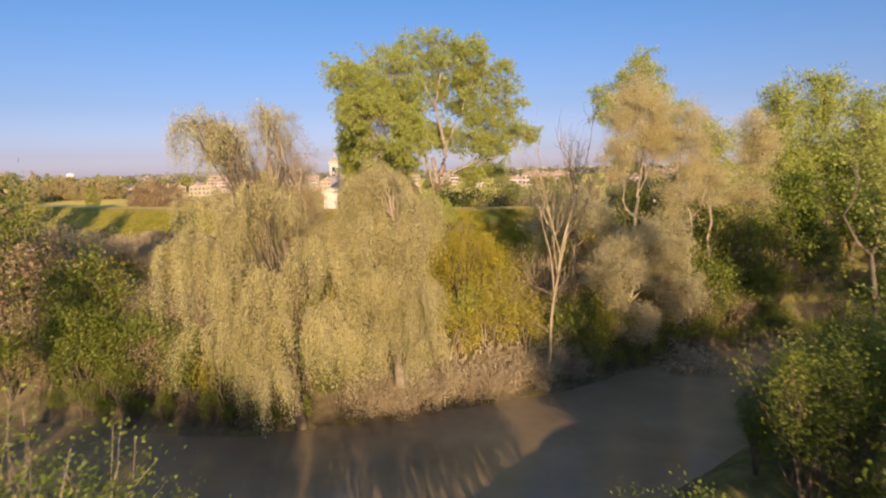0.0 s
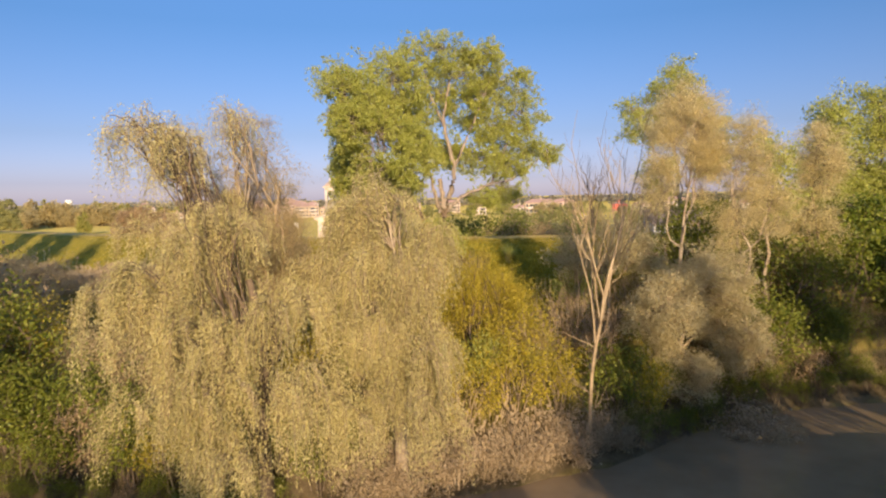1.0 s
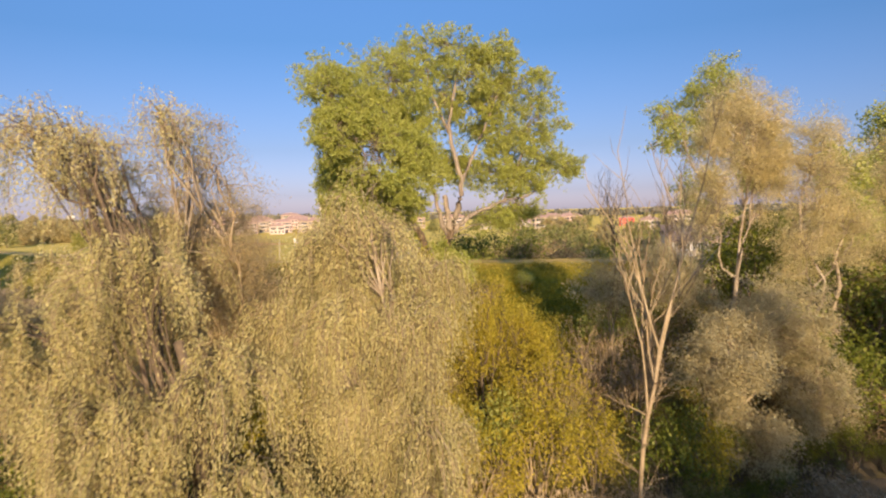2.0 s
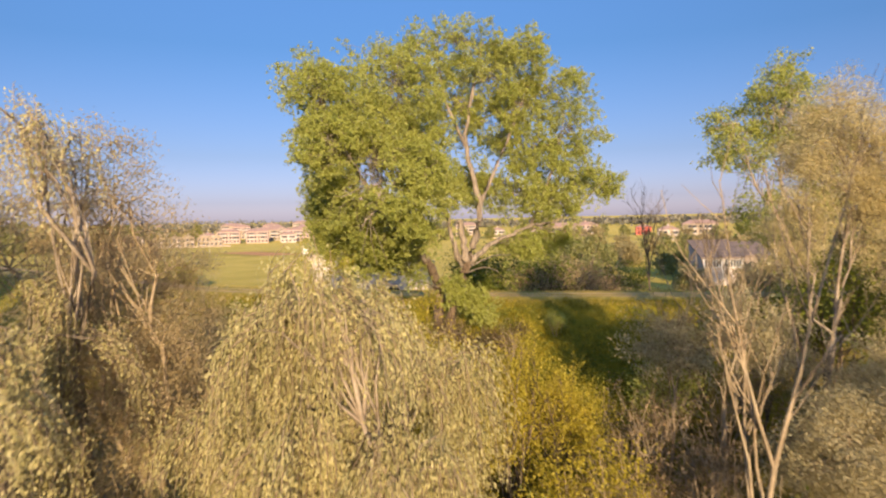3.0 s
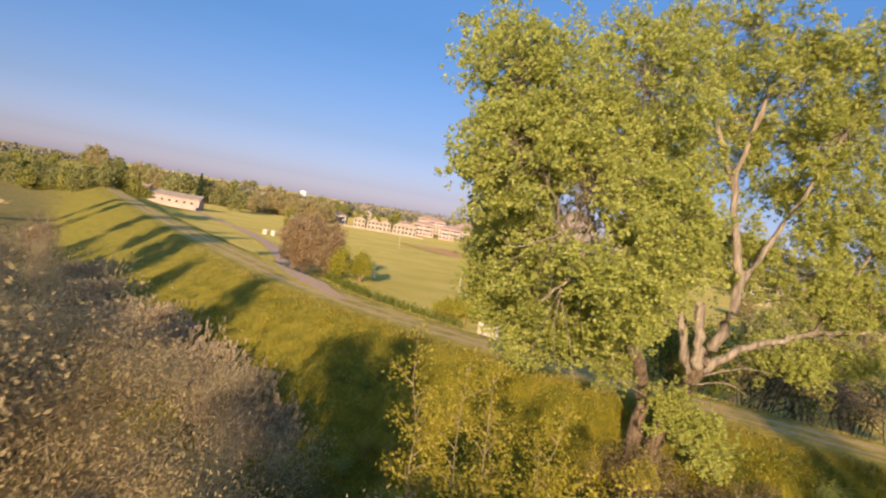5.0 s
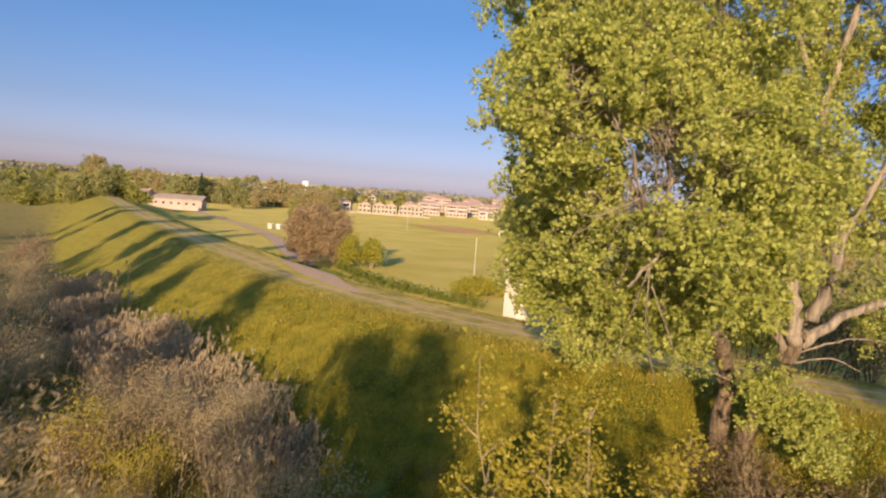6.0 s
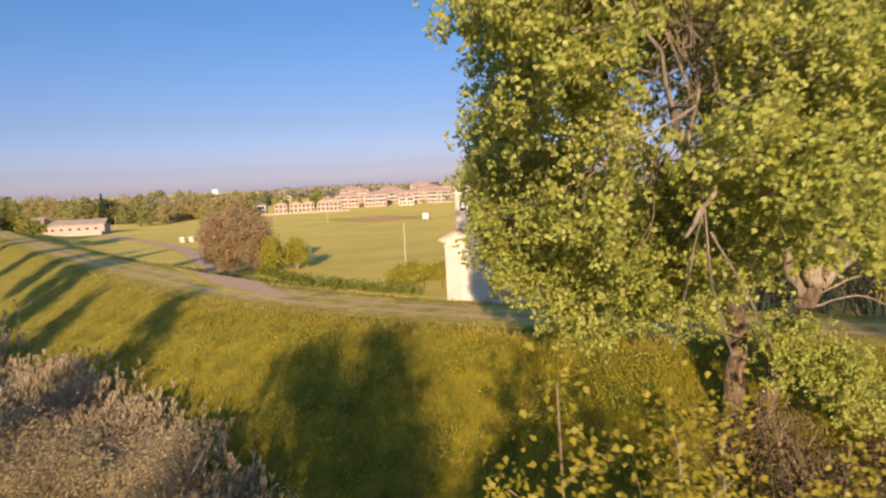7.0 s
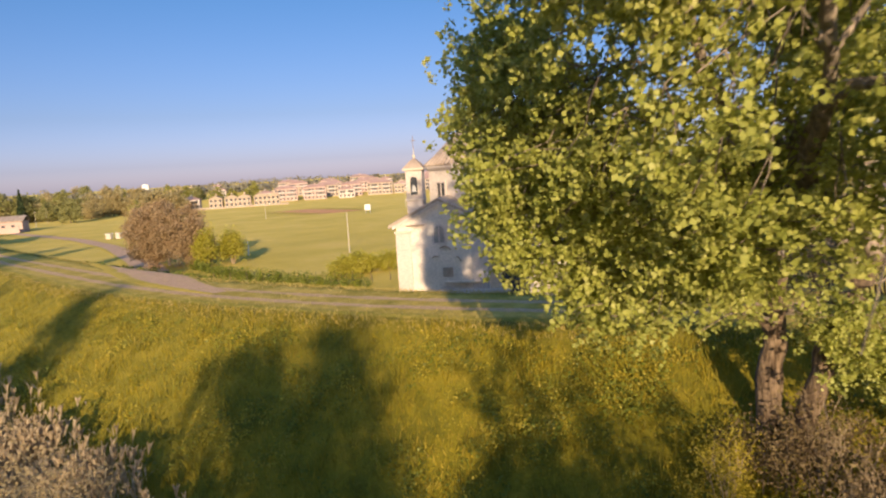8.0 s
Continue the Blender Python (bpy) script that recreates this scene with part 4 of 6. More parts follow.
def tufted_sapling(seed, x, y, top, lean):
    """A thin pale stem with short side shoots that end in tufts of leaves."""
    rng = np.random.RandomState(seed)
    z = ground_at(x, y)
    t = thing("sapling", "slender sapling with sparse yellow-green leaf tufts on a pale stem", "sapling", "yellow saplings", at=(x, y, z))
    stem = bent(rng, (0, 0, -0.2), (lean[0], lean[1], top - z), 12, 0.035)
    part_mesh("stem", tubes("stem", [(stem, taper(12, 0.026, 0.008))], 7), TWIG_TAN, t)
    shoots, tufts = [], [stem[-1]]
    for k in range(34):
        u = rng.uniform(3.5, 10.8)
        i = int(u)
        q = stem[i] + (stem[i + 1] - stem[i]) * (u - i)
        a, far = rng.rand() * math.tau, (1.7 - 0.11 * u) * rng.uniform(0.5, 1.0)
        e = q + np.array([math.cos(a) * far, math.sin(a) * far, far * rng.uniform(0.4, 1.0)])
        line = bent(rng, q, e, 5, 0.08, 0.05)
        shoots.append((line, taper(5, 0.018, 0.006)))
        tufts += [line[2], line[3], line[4], line[4]]
    tagged(part_mesh("twigwork", tubes("twigwork", shoots, 4), TWIG_TAN, t), kind="stuff")
    n = 30
    pos = np.repeat(np.array(tufts), n, 0) + rng.randn(len(tufts) * n, 3) * 0.15
    part_mesh("foliage", leaf_cards("foliage", pos, 0.052, rng, 1.35, droop=0.5), LEAF_SAPLING, t)


for i, (px, py, top, lean) in enumerate(((-6.0, 48.7, 22.0, (-0.5, 0.1)), (-5.4, 49.6, 21.2, (-0.2, 0.2)), (-4.6, 50.6, 21.0, (-0.6, 0.0)), (-4.0, 52.0, 20.4, (0.3, 0.1)), (-2.6, 50.2, 19.6, (-1.2, 0.3)), (-2.4, 52.6, 19.2, (0.6, 0.2)), (-5.2, 53.4, 19.4, (-0.9, 0.1)))):
    tufted_sapling(95 + i, px, py, top, lean)

# ---------------------------------------------------------------- thickets along the banks
RNG = random.Random(7)


def spread(prototypes, spots, rng=RNG):
    """Turns, sizes and sets copies of the prototypes on the ground."""
    for proto, x, y, s in spots:
        z = ground_at(x, y)
        copy_thing(prototypes[proto], pose(x, y, z, 0, 0, rng.uniform(0, 360)) @ Matrix.Diagonal((s * rng.uniform(0.9, 1.15), s * rng.uniform(0.9, 1.15), s, 1)))


def levee_d(x, y):
    return float(levee_offset(x, y)[0])


def bank_gap(x, y):
    return y - float(np.interp(x, FAR_BANK[:, 0], FAR_BANK[:, 1]))


THICKET = {
    "grey": shrub("bush", "grey-tan budding bush in the riverside thicket", "bush", 101, (-14.0, 47.0), 4.2, 2.3, LEAF_DUN, TWIG_TAN, 8, 0.045, 40, "riverside bushes", 2, 0.1, 0.32, 2.2, 0.5, 3),
    "pink": shrub("bush", "dry pinkish-brown bush in the riverside thicket", "bush", 102, (-19.0, 49.0), 3.6, 2.4, LEAF_STRAW, TWIG_TAN, 8, 0.042, 36, "riverside bushes", 2, 0.1, 0.3, 2.4, 0.5, 3),
    "green": shrub("bush", "dark green leafy bush on the river bank", "bush", 103, (-23.0, 38.6), 5.6, 2.6, LEAF_BANK, BARK_BROWN, 8, 0.115, 20, "riverside bushes", 2, 0.08, 0.36, 1.6, 0.5, 3),
    "yellow": shrub("bush", "yellow-green bush in young leaf", "bush", 104, (5.4, 49.0), 4.6, 2.2, LEAF_YELLOW, TWIG_TAN, 8, 0.09, 20, "riverside bushes", 2, 0.1, 0.32, 1.6, 0.5, 3),
    "brown": shrub("bush", "reddish-brown budding bush in the riverside thicket", "bush", 105, (12.0, 60.0), 4.6, 2.4, LEAF_BROWN, BARK_BROWN, 8, 0.085, 12, "riverside bushes", 2, 0.1, 0.34, 2.0, 0.5, 3),
    "straw": shrub("bush", "low tangle of dry straw-coloured stems at the water's edge", "bush", 106, (-2.0, 38.6), 2.0, 1.7, LEAF_REED, TWIG_TAN, 11, 0.045, 24, "dry bushes at the water", 2, 0.02, 0.22, 2.8, 0.8, 3),
    "fresh": shrub("bush", "fresh green bush in full leaf below the levee", "bush", 107, (9.6, 57.6), 3.8, 2.0, LEAF_POPLAR, TWIG_TAN, 8, 0.095, 18, "riverside bushes", 2, 0.08, 0.32, 1.4, 0.5, 3),
    "bramble": shrub("bush", "reddish-brown tangle of dry brambles, darkened in colour for shade", "bush", 109, (-1.0, 62.8), 2.0, 1.6, LEAF_BRAMBLE, BARK_BROWN, 12, 0.06, 9, "riverside bushes", 2, 0.02, 0.2, 2.2, 0.8, 3),
    "twiggy": shrub("bush", "nearly leafless brown bush of thin upright twigs", "bush", 108, (7.4, 53.2), 5.4, 2.2, LEAF_BROWN, TWIG_TAN, 9, 0.06, 2, "riverside bushes", 3, 0.12, 0.2, 2.0, 0.42, 3),
}
spots = []
x = -58.0
while x < 60:                                                          # edge of the water
    y = float(np.interp(x, FAR_BANK[:, 0], FAR_BANK[:, 1]))
    if -5 < x < 12:
        spots.append(("straw", x, y + 1.2 + RNG.uniform(-0.3, 0.8), RNG.uniform(0.8, 1.25)))
        x += 1.5
    elif x <= -5:
        spots.append((RNG.choice(("green", "green", "green", "brown", "yellow")), x, y + RNG.uniform(1.4, 3.2), RNG.uniform(0.55, 1.0)))
        x += 2.3
    else:
        spots.append((RNG.choice(("green", "brown", "grey", "green")), x, y + RNG.uniform(1.2, 3.0), RNG.uniform(0.5, 0.95)))
        x += 2.4
for _ in range(1000):                                                   # the thicket between river and levee
    x, y = RNG.uniform(-80, 62), RNG.uniform(34, 104)
    d, g = levee_d(x, y), bank_gap(x, y)
    if g < (2.0 if x > 18 else 3.5) or d > (-3.0 if x > 18 else -12.5 if x > 12 else -16.5) or (-20 < x < 12 and d > -18.5) or (-9 < x < -2 and y > 53) or any((x - a) ** 2 + (y - b) ** 2 < (2.5 if x > -40 else 3.6) ** 2 for _, a, b, _ in spots):
        continue
    if (abs(x + 7) < 5 and y < 40) or (-2 < x < 16 and y > 56.5):
        continue
    kinds = ("grey", "pink", "grey", "brown", "pink") if x < -12 else (("yellow", "yellow", "grey", "fresh", "straw") if x < 8 else ("green", "brown", "grey", "fresh", "brown"))
    spots.append((RNG.choice(kinds), x, y, RNG.uniform(0.6, 1.1)))
spread(THICKET, spots)
for px, py, k, s in ((-24.5, 40.5, "green", 1.25), (-18.5, 38.0, "green", 0.95), (-14.8, 37.2, "green", 0.9), (-28.5, 41.5, "brown", 1.7), (-33.0, 44.0, "green", 1.9), (-37.0, 46.0, "brown", 2.3), (-30.5, 47.0, "brown", 1.7), (-42.0, 49.0, "green", 1.9), (-25.0, 43.5, "yellow", 1.3),
                     (-24.7, 59.6, "grey", 0.85), (-22.6, 57.8, "yellow", 0.55), (-25.8, 57.8, "yellow", 0.65), (-27.6, 61.0, "pink", 1.0), (18.6, 60.0, "green", 1.3), (8.6, 55.6, "twiggy", 0.8), (12.4, 56.4, "twiggy", 0.9), (10.2, 51.6, "twiggy", 1.0), (5.4, 54.4, "twiggy", 0.75), (14.6, 58.0, "brown", 0.7), (3.6, 47.6, "yellow", 0.8), (6.4, 48.4, "fresh", 0.7), (0.6, 45.8, "yellow", 0.7), (1.8, 43.0, "yellow", 0.95), (4.6, 44.4, "yellow", 1.0), (3.0, 45.2, "fresh", 0.9), (7.4, 45.6, "yellow", 0.85), (-0.8, 42.6, "yellow", 0.85), (20.0, 49.5, "straw", 1.5), (11.5, 46.5, "green", 0.9), (13.0, 47.6, "yellow", 0.9), (22.0, 56.0, "green", 1.2), (26.0, 59.0, "green", 1.3), (30.5, 60.5, "green", 1.4)):
    spread(THICKET, [(k, px, py, s)])

# tangle round the poplar's foot
spread(THICKET, [("bramble", -1.2, 64.6, 0.42), ("bramble", 0.8, 65.2, 0.5), ("bramble", -2.6, 65.2, 0.95), ("bramble", 2.2, 66.0, 0.45), ("twiggy", -2.4, 65.4, 0.4), ("bramble", -3.8, 65.4, 0.7), ("yellow", -4.8, 64.6, 0.4), ("bramble", 0.0, 63.6, 1.0), ("twiggy", 1.6, 63.4, 0.5), ("fresh", -5.8, 61.8, 0.42), ("fresh", 4.5, 66.0, 0.4), ("yellow", -8.2, 57.4, 0.5), ("fresh", -6.6, 58.6, 0.5), ("yellow", -5.2, 59.6, 0.5), ("fresh", -9.6, 59.0, 0.4), ("yellow", -3.4, 60.6, 0.5), ("fresh", -7.6, 60.4, 0.36),
                 ("bramble", -4.4, 61.6, 0.42), ("twiggy", -0.4, 61.4, 0.55), ("bramble", 0.6, 60.2, 1.1), ("bramble", -1.6, 60.8, 1.1), ("bramble", -0.9, 63.4, 0.5), ("twiggy", -2.0, 63.8, 0.45), ("bramble", -2.2, 62.4, 1.1), ("yellow", -2.8, 58.4, 0.55), ("yellow", 0.4, 57.6, 0.6)])

spread(THICKET, [(RNG.choice(("fresh", "yellow", "fresh", "green")), -15 + 0.8 * k + RNG.uniform(-0.6, 0.6), 62.5 - 0.22 * k + RNG.uniform(-3.2, 2.6), RNG.uniform(0.22, 0.36)) for k in range(18)])

spread(THICKET, [(RNG.choice(("green", "brown", "green", "grey")), 29 + 1.5 * k + RNG.uniform(-0.8, 0.8), 63.5 + RNG.uniform(-2.5, 4.5), RNG.uniform(0.9, 1.35)) for k in range(20) if k > 9])

spread(THICKET, [("green", 12 + 1.9 * k, float(np.interp(12 + 1.9 * k, FAR_BANK[:, 0], FAR_BANK[:, 1])) + RNG.uniform(0.5, 1.3), RNG.uniform(0.32, 0.5)) for k in range(13)])
spread(THICKET, [(RNG.choice(("green", "brown", "green", "twiggy")), 23 + 1.5 * k + RNG.uniform(-0.6, 0.6), 56.5 + 0.28 * k + RNG.uniform(-0.5, 2.8), RNG.uniform(0.55, 1.0)) for k in range(17)])

EDGE = random.Random(21)
spread(THICKET, [(EDGE.choice(("green", "green", "brown")), -24 + 1.9 * k + EDGE.uniform(-0.5, 0.5), float(np.interp(-24 + 1.9 * k, FAR_BANK[:, 0], FAR_BANK[:, 1])) + EDGE.uniform(0.6, 1.4), EDGE.uniform(0.28, 0.42)) for k in range(10)], EDGE)

# tall poplars out of view: levee shadows imply some, others added for shade
tall = crown_tree("poplar_tree", "tall slender poplar out of view, added to cast shade", "tree", 131, (-16.8, 7.5, ground_at(-16.8, 7.5)), (-16.8, 7.5, 15.0),
                  [((-16.8, 7.5, 31.5), (1.9, 1.8, 4.2), 1.3), ((-17.2, 7.7, 26.0), (2.3, 2.3, 4.4), 1.4), ((-16.4, 7.3, 19.5), (2.0, 2.0, 3.4), 0.8)], LEAF_POPLAR_FAR, BARK_BROWN, 0.36, 26, 0.3, "near bank poplars", clumps=24, sigma=0.7, twiggy=False)
for px, py in ((-28.0, 9.0), (-38.0, 12.5), (-45.0, 43.5), (-49.0, 46.0), (-57.5, 51.0), (-72.0, 60.0), (-98.0, 75.0), (-108.5, 79.0), (38.5, 15.0), (42.0, 11.0), (45.5, 17.0), (49.5, 12.0), (53.0, 18.0), (58.0, 15.0), (63.0, 20.0), (21.6, 8.0)):
    copy_thing(tall, pose(px, py, ground_at(px, py), 0, 0, RNG.uniform(0, 360)) @ Matrix.Diagonal((1, 1, 0.66 if px > 30 else 1, 1)))

crown_tree("riverside_tree", "slender leaning tree in light leaf on the near bank", "tree", 58, (23.4, 27.0, ground_at(23.4, 27.0)), (22.2, 27.2, 17.0),
           [((21.6, 27.4, 22.6), (1.3, 1.3, 1.6), 0.5), ((23.0, 27.6, 20.6), (1.4, 1.4, 1.8), 0.5), ((23.8, 27.2, 18.0), (1.5, 1.5, 1.6), 0.5)], LEAF_POPLAR_FAR, BARK_BROWN, 0.08, 60, 0.13, "riverside trees", clumps=38, sigma=0.4)

# the near bank, under the camera's start
NEAR = {
    "leafy": shrub("bush", "tall bright-leaved bush on the near bank", "bush", 121, (24.6, 27.0), 8.2, 2.0, LEAF_BANK, BARK_BROWN, 6, 0.085, 26, "near bank bushes", 3, 0.14, 0.28, 1.3, 0.3, 3),
    "dark": shrub("bush", "dark green bush on the near bank", "bush", 122, (28.5, 27.8), 6.0, 2.6, LEAF_GREEN, BARK_BROWN, 10, 0.10, 18, "near bank bushes", 2, 0.06, 0.42, 1.4, 0.5, 3),
    "tan": shrub("bush", "tangled olive-green bush with tan twigs on the near bank", "bush", 123, (-4.0, 9.6), 7.0, 2.4, LEAF_GREEN, TWIG_TAN, 10, 0.06, 24, "near bank bushes", 2, 0.08, 0.3, 1.8),
}
# dark bushes and rows outside the view added to shade bank and river
spread(NEAR, [("dark", 18.8, 21.0, 1.0), ("leafy", 16.0, 18.0, 0.76), ("leafy", 18.2, 19.2, 0.8), ("tan", 17.8, 15.6, 0.62), ("dark", 21.2, 24.0, 1.1), ("leafy", 17.2, 22.0, 0.62), ("dark", 20.4, 27.0, 0.75), ("dark", 20.5, 13.5, 1.3), ("dark", 23.0, 15.5, 1.3), ("dark", 25.5, 18.0, 1.3), ("dark", 28.5, 21.0, 1.3), ("dark", 18.5, 11.0, 1.15), ("leafy", 15.8, 22.4, 0.36), ("tan", 17.0, 26.0, 0.42), ("dark", 22.4, 28.6, 0.66), ("dark", 16.6, 24.6, 0.36), ("dark", 18.4, 28.0, 0.40), ("dark", 21.0, 31.0, 0.44), ("dark", 24.0, 33.5, 0.5),
              ("dark", 27.5, 35.5, 0.55), ("dark", 31.0, 37.5, 0.55), ("dark", 35.0, 39.5, 0.55), ("dark", 26.0, 30.0, 0.6), ("dark", 30.0, 33.0, 0.6), ("tan", -7.5, 9.0, 0.95), ("tan", -3.6, 8.2, 1.05), ("tan", -1.2, 8.4, 0.85), ("tan", -11.5, 8.0, 1.0), ("dark", -6.0, 5.0, 0.8), *[("dark", -6.5 + 2.0 * k, 9.6 + RNG.uniform(-0.4, 0.4), RNG.uniform(0.62, 0.7)) for k in range(6)], *[("dark", 4.6 + 1.3 * k, 10.2 + 0.95 * k + RNG.uniform(-0.4, 0.4), RNG.uniform(0.45, 0.52)) for k in range(5)], *[("dark", 5.4 + 1.5 * k, 9.0 + 0.9 * k + RNG.uniform(-0.4, 0.4), RNG.uniform(0.5, 0.56)) for k in range(5)],
              *[("dark", 17.5 + 2.6 * (k % 5) + RNG.uniform(-0.6, 0.6), 17.0 + 3.0 * (k // 5) + 1.3 * (k % 5), RNG.uniform(0.4, 0.55)) for k in range(0, 15, 2)],
              *[(RNG.choice(("dark", "leafy")), -44 + 3.4 * k, 8.5 - 0.12 * k + RNG.uniform(-1.5, 1.0) + max(0, -12 - (-44 + 3.4 * k)) * 0.18, RNG.uniform(0.6, 0.8)) for k in range(11)]])


# ---------------------------------------------------------------- grass and reeds
def blades(name, label, category, seed, xy, height, width, mat, lean=0.35, tall=1.0):
    """A host of single bent blades that stand on the ground."""
    rng = np.random.RandomState(seed)
    n = len(xy)
    z = ground_height(xy[:, 0], xy[:, 1])
    a = rng.rand(n) * math.tau
    h = height * (0.5 + rng.rand(n)) * tall
    side = np.c_[np.cos(a), np.sin(a), np.zeros(n)] * (width * (0.6 + 0.8 * rng.rand(n)))[:, None]
    tip = np.c_[rng.randn(n) * lean, rng.randn(n) * lean, np.ones(n)] * h[:, None]
    p = np.c_[xy, z - 0.03]
    v = np.stack([p - side / 2, p + side / 2, p + tip * 0.6 + side * 0.3, p + tip], 1).reshape(-1, 3)
    i = np.arange(n)[:, None] * 4
    me = mesh_arrays(name, v, i + np.array([[0, 1, 2, 3]]))
    me.materials.append(mat)
    return tagged(new(name, me), label, category, kind="stuff")


GRASS_BLADE = leaf_material("grass_blades", [(0.0, (0.105, 0.107, 0.008)), (0.5, (0.27, 0.22, 0.015)), (0.85, (0.43, 0.325, 0.032)), (1.0, (0.51, 0.38, 0.09))], 0.38, 0.6)
g_rng = np.random.RandomState(5)
xy = np.c_[g_rng.uniform(-75, 22, 640000), g_rng.uniform(48, 112, 640000)]
off = levee_offset(xy[:, 0], xy[:, 1])
tuft = 0.5 + 0.5 * wave(xy[:, 0], xy[:, 1], 0.9) * wave(xy[:, 1], xy[:, 0], 0.37)
near_view = np.hypot(xy[:, 0] + 9, xy[:, 1] - 50) < 20 + 45 * g_rng.rand(len(xy))
keep = (off < -3.2) & (off > -24) & near_view & (g_rng.rand(len(xy)) < 0.35 + 0.65 * tuft)
blades("grass", "long lush grass on the levee's slope", "grass", 6, xy[keep], 0.30, 0.03, GRASS_BLADE, tall=0.55 + 0.5 * ease((tuft[keep] - 0.35) / 0.5) + 0.5 * ease(wave(xy[keep, 0] * 1.3, xy[keep, 1], 1.1)) + 0.35 * ease(wave(xy[keep, 1], xy[keep, 0], 0.41)))


def weed_patch(name, label, seed, xy, mat, size=0.062, leaves=28, tall=1.0):
    """Low leafy weeds: each a few stems' worth of small leaves."""
    rng = np.random.RandomState(seed)
    h = tall * (0.25 + 0.5 * rng.rand(len(xy)))
    p = np.c_[xy, ground_height(xy[:, 0], xy[:, 1])]
    pos = np.repeat(p, leaves, 0) + rng.randn(len(xy) * leaves, 3) * (0.22, 0.22, 0)
    pos[:, 2] += rng.rand(len(pos)) * np.repeat(h, leaves)
    me = leaf_cards(name, pos, size, rng, 1.5, droop=-0.4)
    me.materials.append(mat)
    return tagged(new(name, me), label, "weeds", kind="stuff")


xy = np.c_[g_rng.uniform(-48, 12, 16000), g_rng.uniform(54, 82, 16000)]
off = levee_offset(xy[:, 0], xy[:, 1])
patchy = wave(xy[:, 0], xy[:, 1], 1.7) + 0.6 * wave(xy[:, 1], xy[:, 0], 0.8) + 0.035 * (xy[:, 0] + 14)
xy = xy[(off < -4.5) & (off > -21) & (patchy + 0.7 * g_rng.randn(len(patchy)) > 0.45)]
weed_patch("weeds", "leafy green and yellow weeds among the grass of the slope", 14, xy[: len(xy) * 2 // 3], LEAF_BANK)
weed_patch("weeds", "yellow-flowering weeds among the grass of the slope", 15, xy[len(xy) * 2 // 3 :], LEAF_YELLOW, 0.055)

DRY_BLADE = leaf_material("dry_grass_blades", [(0.0, (0.26, 0.22, 0.04)), (0.5, (0.44, 0.34, 0.10)), (1.0, (0.58, 0.45, 0.18))], 0.3, 0.7)
xy = np.c_[g_rng.uniform(-90, 25, 400000), g_rng.uniform(66, 120, 400000)]
off = levee_offset(xy[:, 0], xy[:, 1])
bare = np.minimum(np.abs(np.abs(off) - 0.85), 0.6) / 0.6
keep = (np.abs(off) < 4.0) & (g_rng.rand(len(xy)) < 0.25 + 0.75 * bare) & (np.hypot(xy[:, 0] + 9, xy[:, 1] - 55) < 25 + 60 * g_rng.rand(len(xy)))
blades("grass", "short dry grass beside the levee track", "grass", 8, xy[keep], 0.13, 0.03, DRY_BLADE)


def reed_bed(name, label, seed, spots):
    """Tall dry reeds with feathery tops."""
    rng = np.random.RandomState(seed)
    xy = np.vstack([np.c_[x + rng.randn(n) * r, y + rng.randn(n) * r * 0.6] for x, y, r, n in spots])
    n = len(xy)
    p = np.c_[xy, ground_height(xy[:, 0], xy[:, 1]) - 0.05]
    h = 1.2 + 0.8 * rng.rand(n)
    lean = np.c_[rng.randn(n, 2) * 0.10 + (0.08, 0.02), np.ones(n)]
    top = p + lean * h[:, None]
    a = rng.rand(n) * math.tau
    side = np.c_[np.cos(a), np.sin(a), np.zeros(n)]
    stem = np.stack([p - side * 0.012, p + side * 0.012, top + side * 0.008, top - side * 0.008], 1)
    plume_w = (0.05 + 0.05 * rng.rand(n))[:, None]
    plume = []
    for k in range(4):                                                 # feathery head of narrow drooping blades
        b = a + k * math.tau / 4
        out = np.c_[np.cos(b), np.sin(b), np.zeros(n)]
        plume.append(np.stack([top - lean * 0.25, top + out * plume_w * 0.8 + lean * 0.02, top + lean * 0.22 + out * plume_w * 1.5, top + lean * 0.1], 1))
    plume = np.vstack(plume)
    q = np.repeat(p + lean * (h * 0.55)[:, None], 3, 0) + rng.randn(3 * n, 3) * (0.03, 0.03, 0.3)
    b = rng.rand(3 * n) * math.tau
    d = np.c_[np.cos(b), np.sin(b), 0.5 + rng.rand(3 * n)] * 0.32
    s2 = np.c_[-np.sin(b), np.cos(b), np.zeros(3 * n)] * 0.022
    leaf = np.stack([q, q + d * 0.5 + s2, q + d, q + d * 0.5 - s2], 1)
    v = np.vstack([stem, plume, leaf]).reshape(-1, 3)
    me = mesh_arrays(name, v, np.arange(len(v)).reshape(-1, 4))
    me.materials.append(LEAF_REED)
    return tagged(new(name, me), label, "reeds", kind="stuff")


reed_bed("reeds", "dry pale reeds with feathery tops at the levee's foot", 9, [(-43, 72.0, 1.5, 500), (-38.5, 69.5, 1.4, 600), (-34, 67.0, 1.3, 700), (-29.5, 65.0, 1.3, 700), (-25, 63.0, 1.2, 700), (-21, 61.2, 1.1, 500), (-50, 77, 1.6, 500), (-58, 82.5, 1.8, 400), (-37.5, 71.4, 1.2, 450), (-33.0, 69.0, 1.1, 500), (-28.5, 67.0, 1.1, 550), (-24.2, 65.0, 1.0, 450), (-20.4, 62.8, 0.9, 300)])
reed_bed("reeds", "dry reeds standing between bushes on the bank", 10, [(2.0, 41.4, 1.2, 110), (5.5, 43.0, 1.2, 110), (-1.0, 40.4, 1.0, 70)])


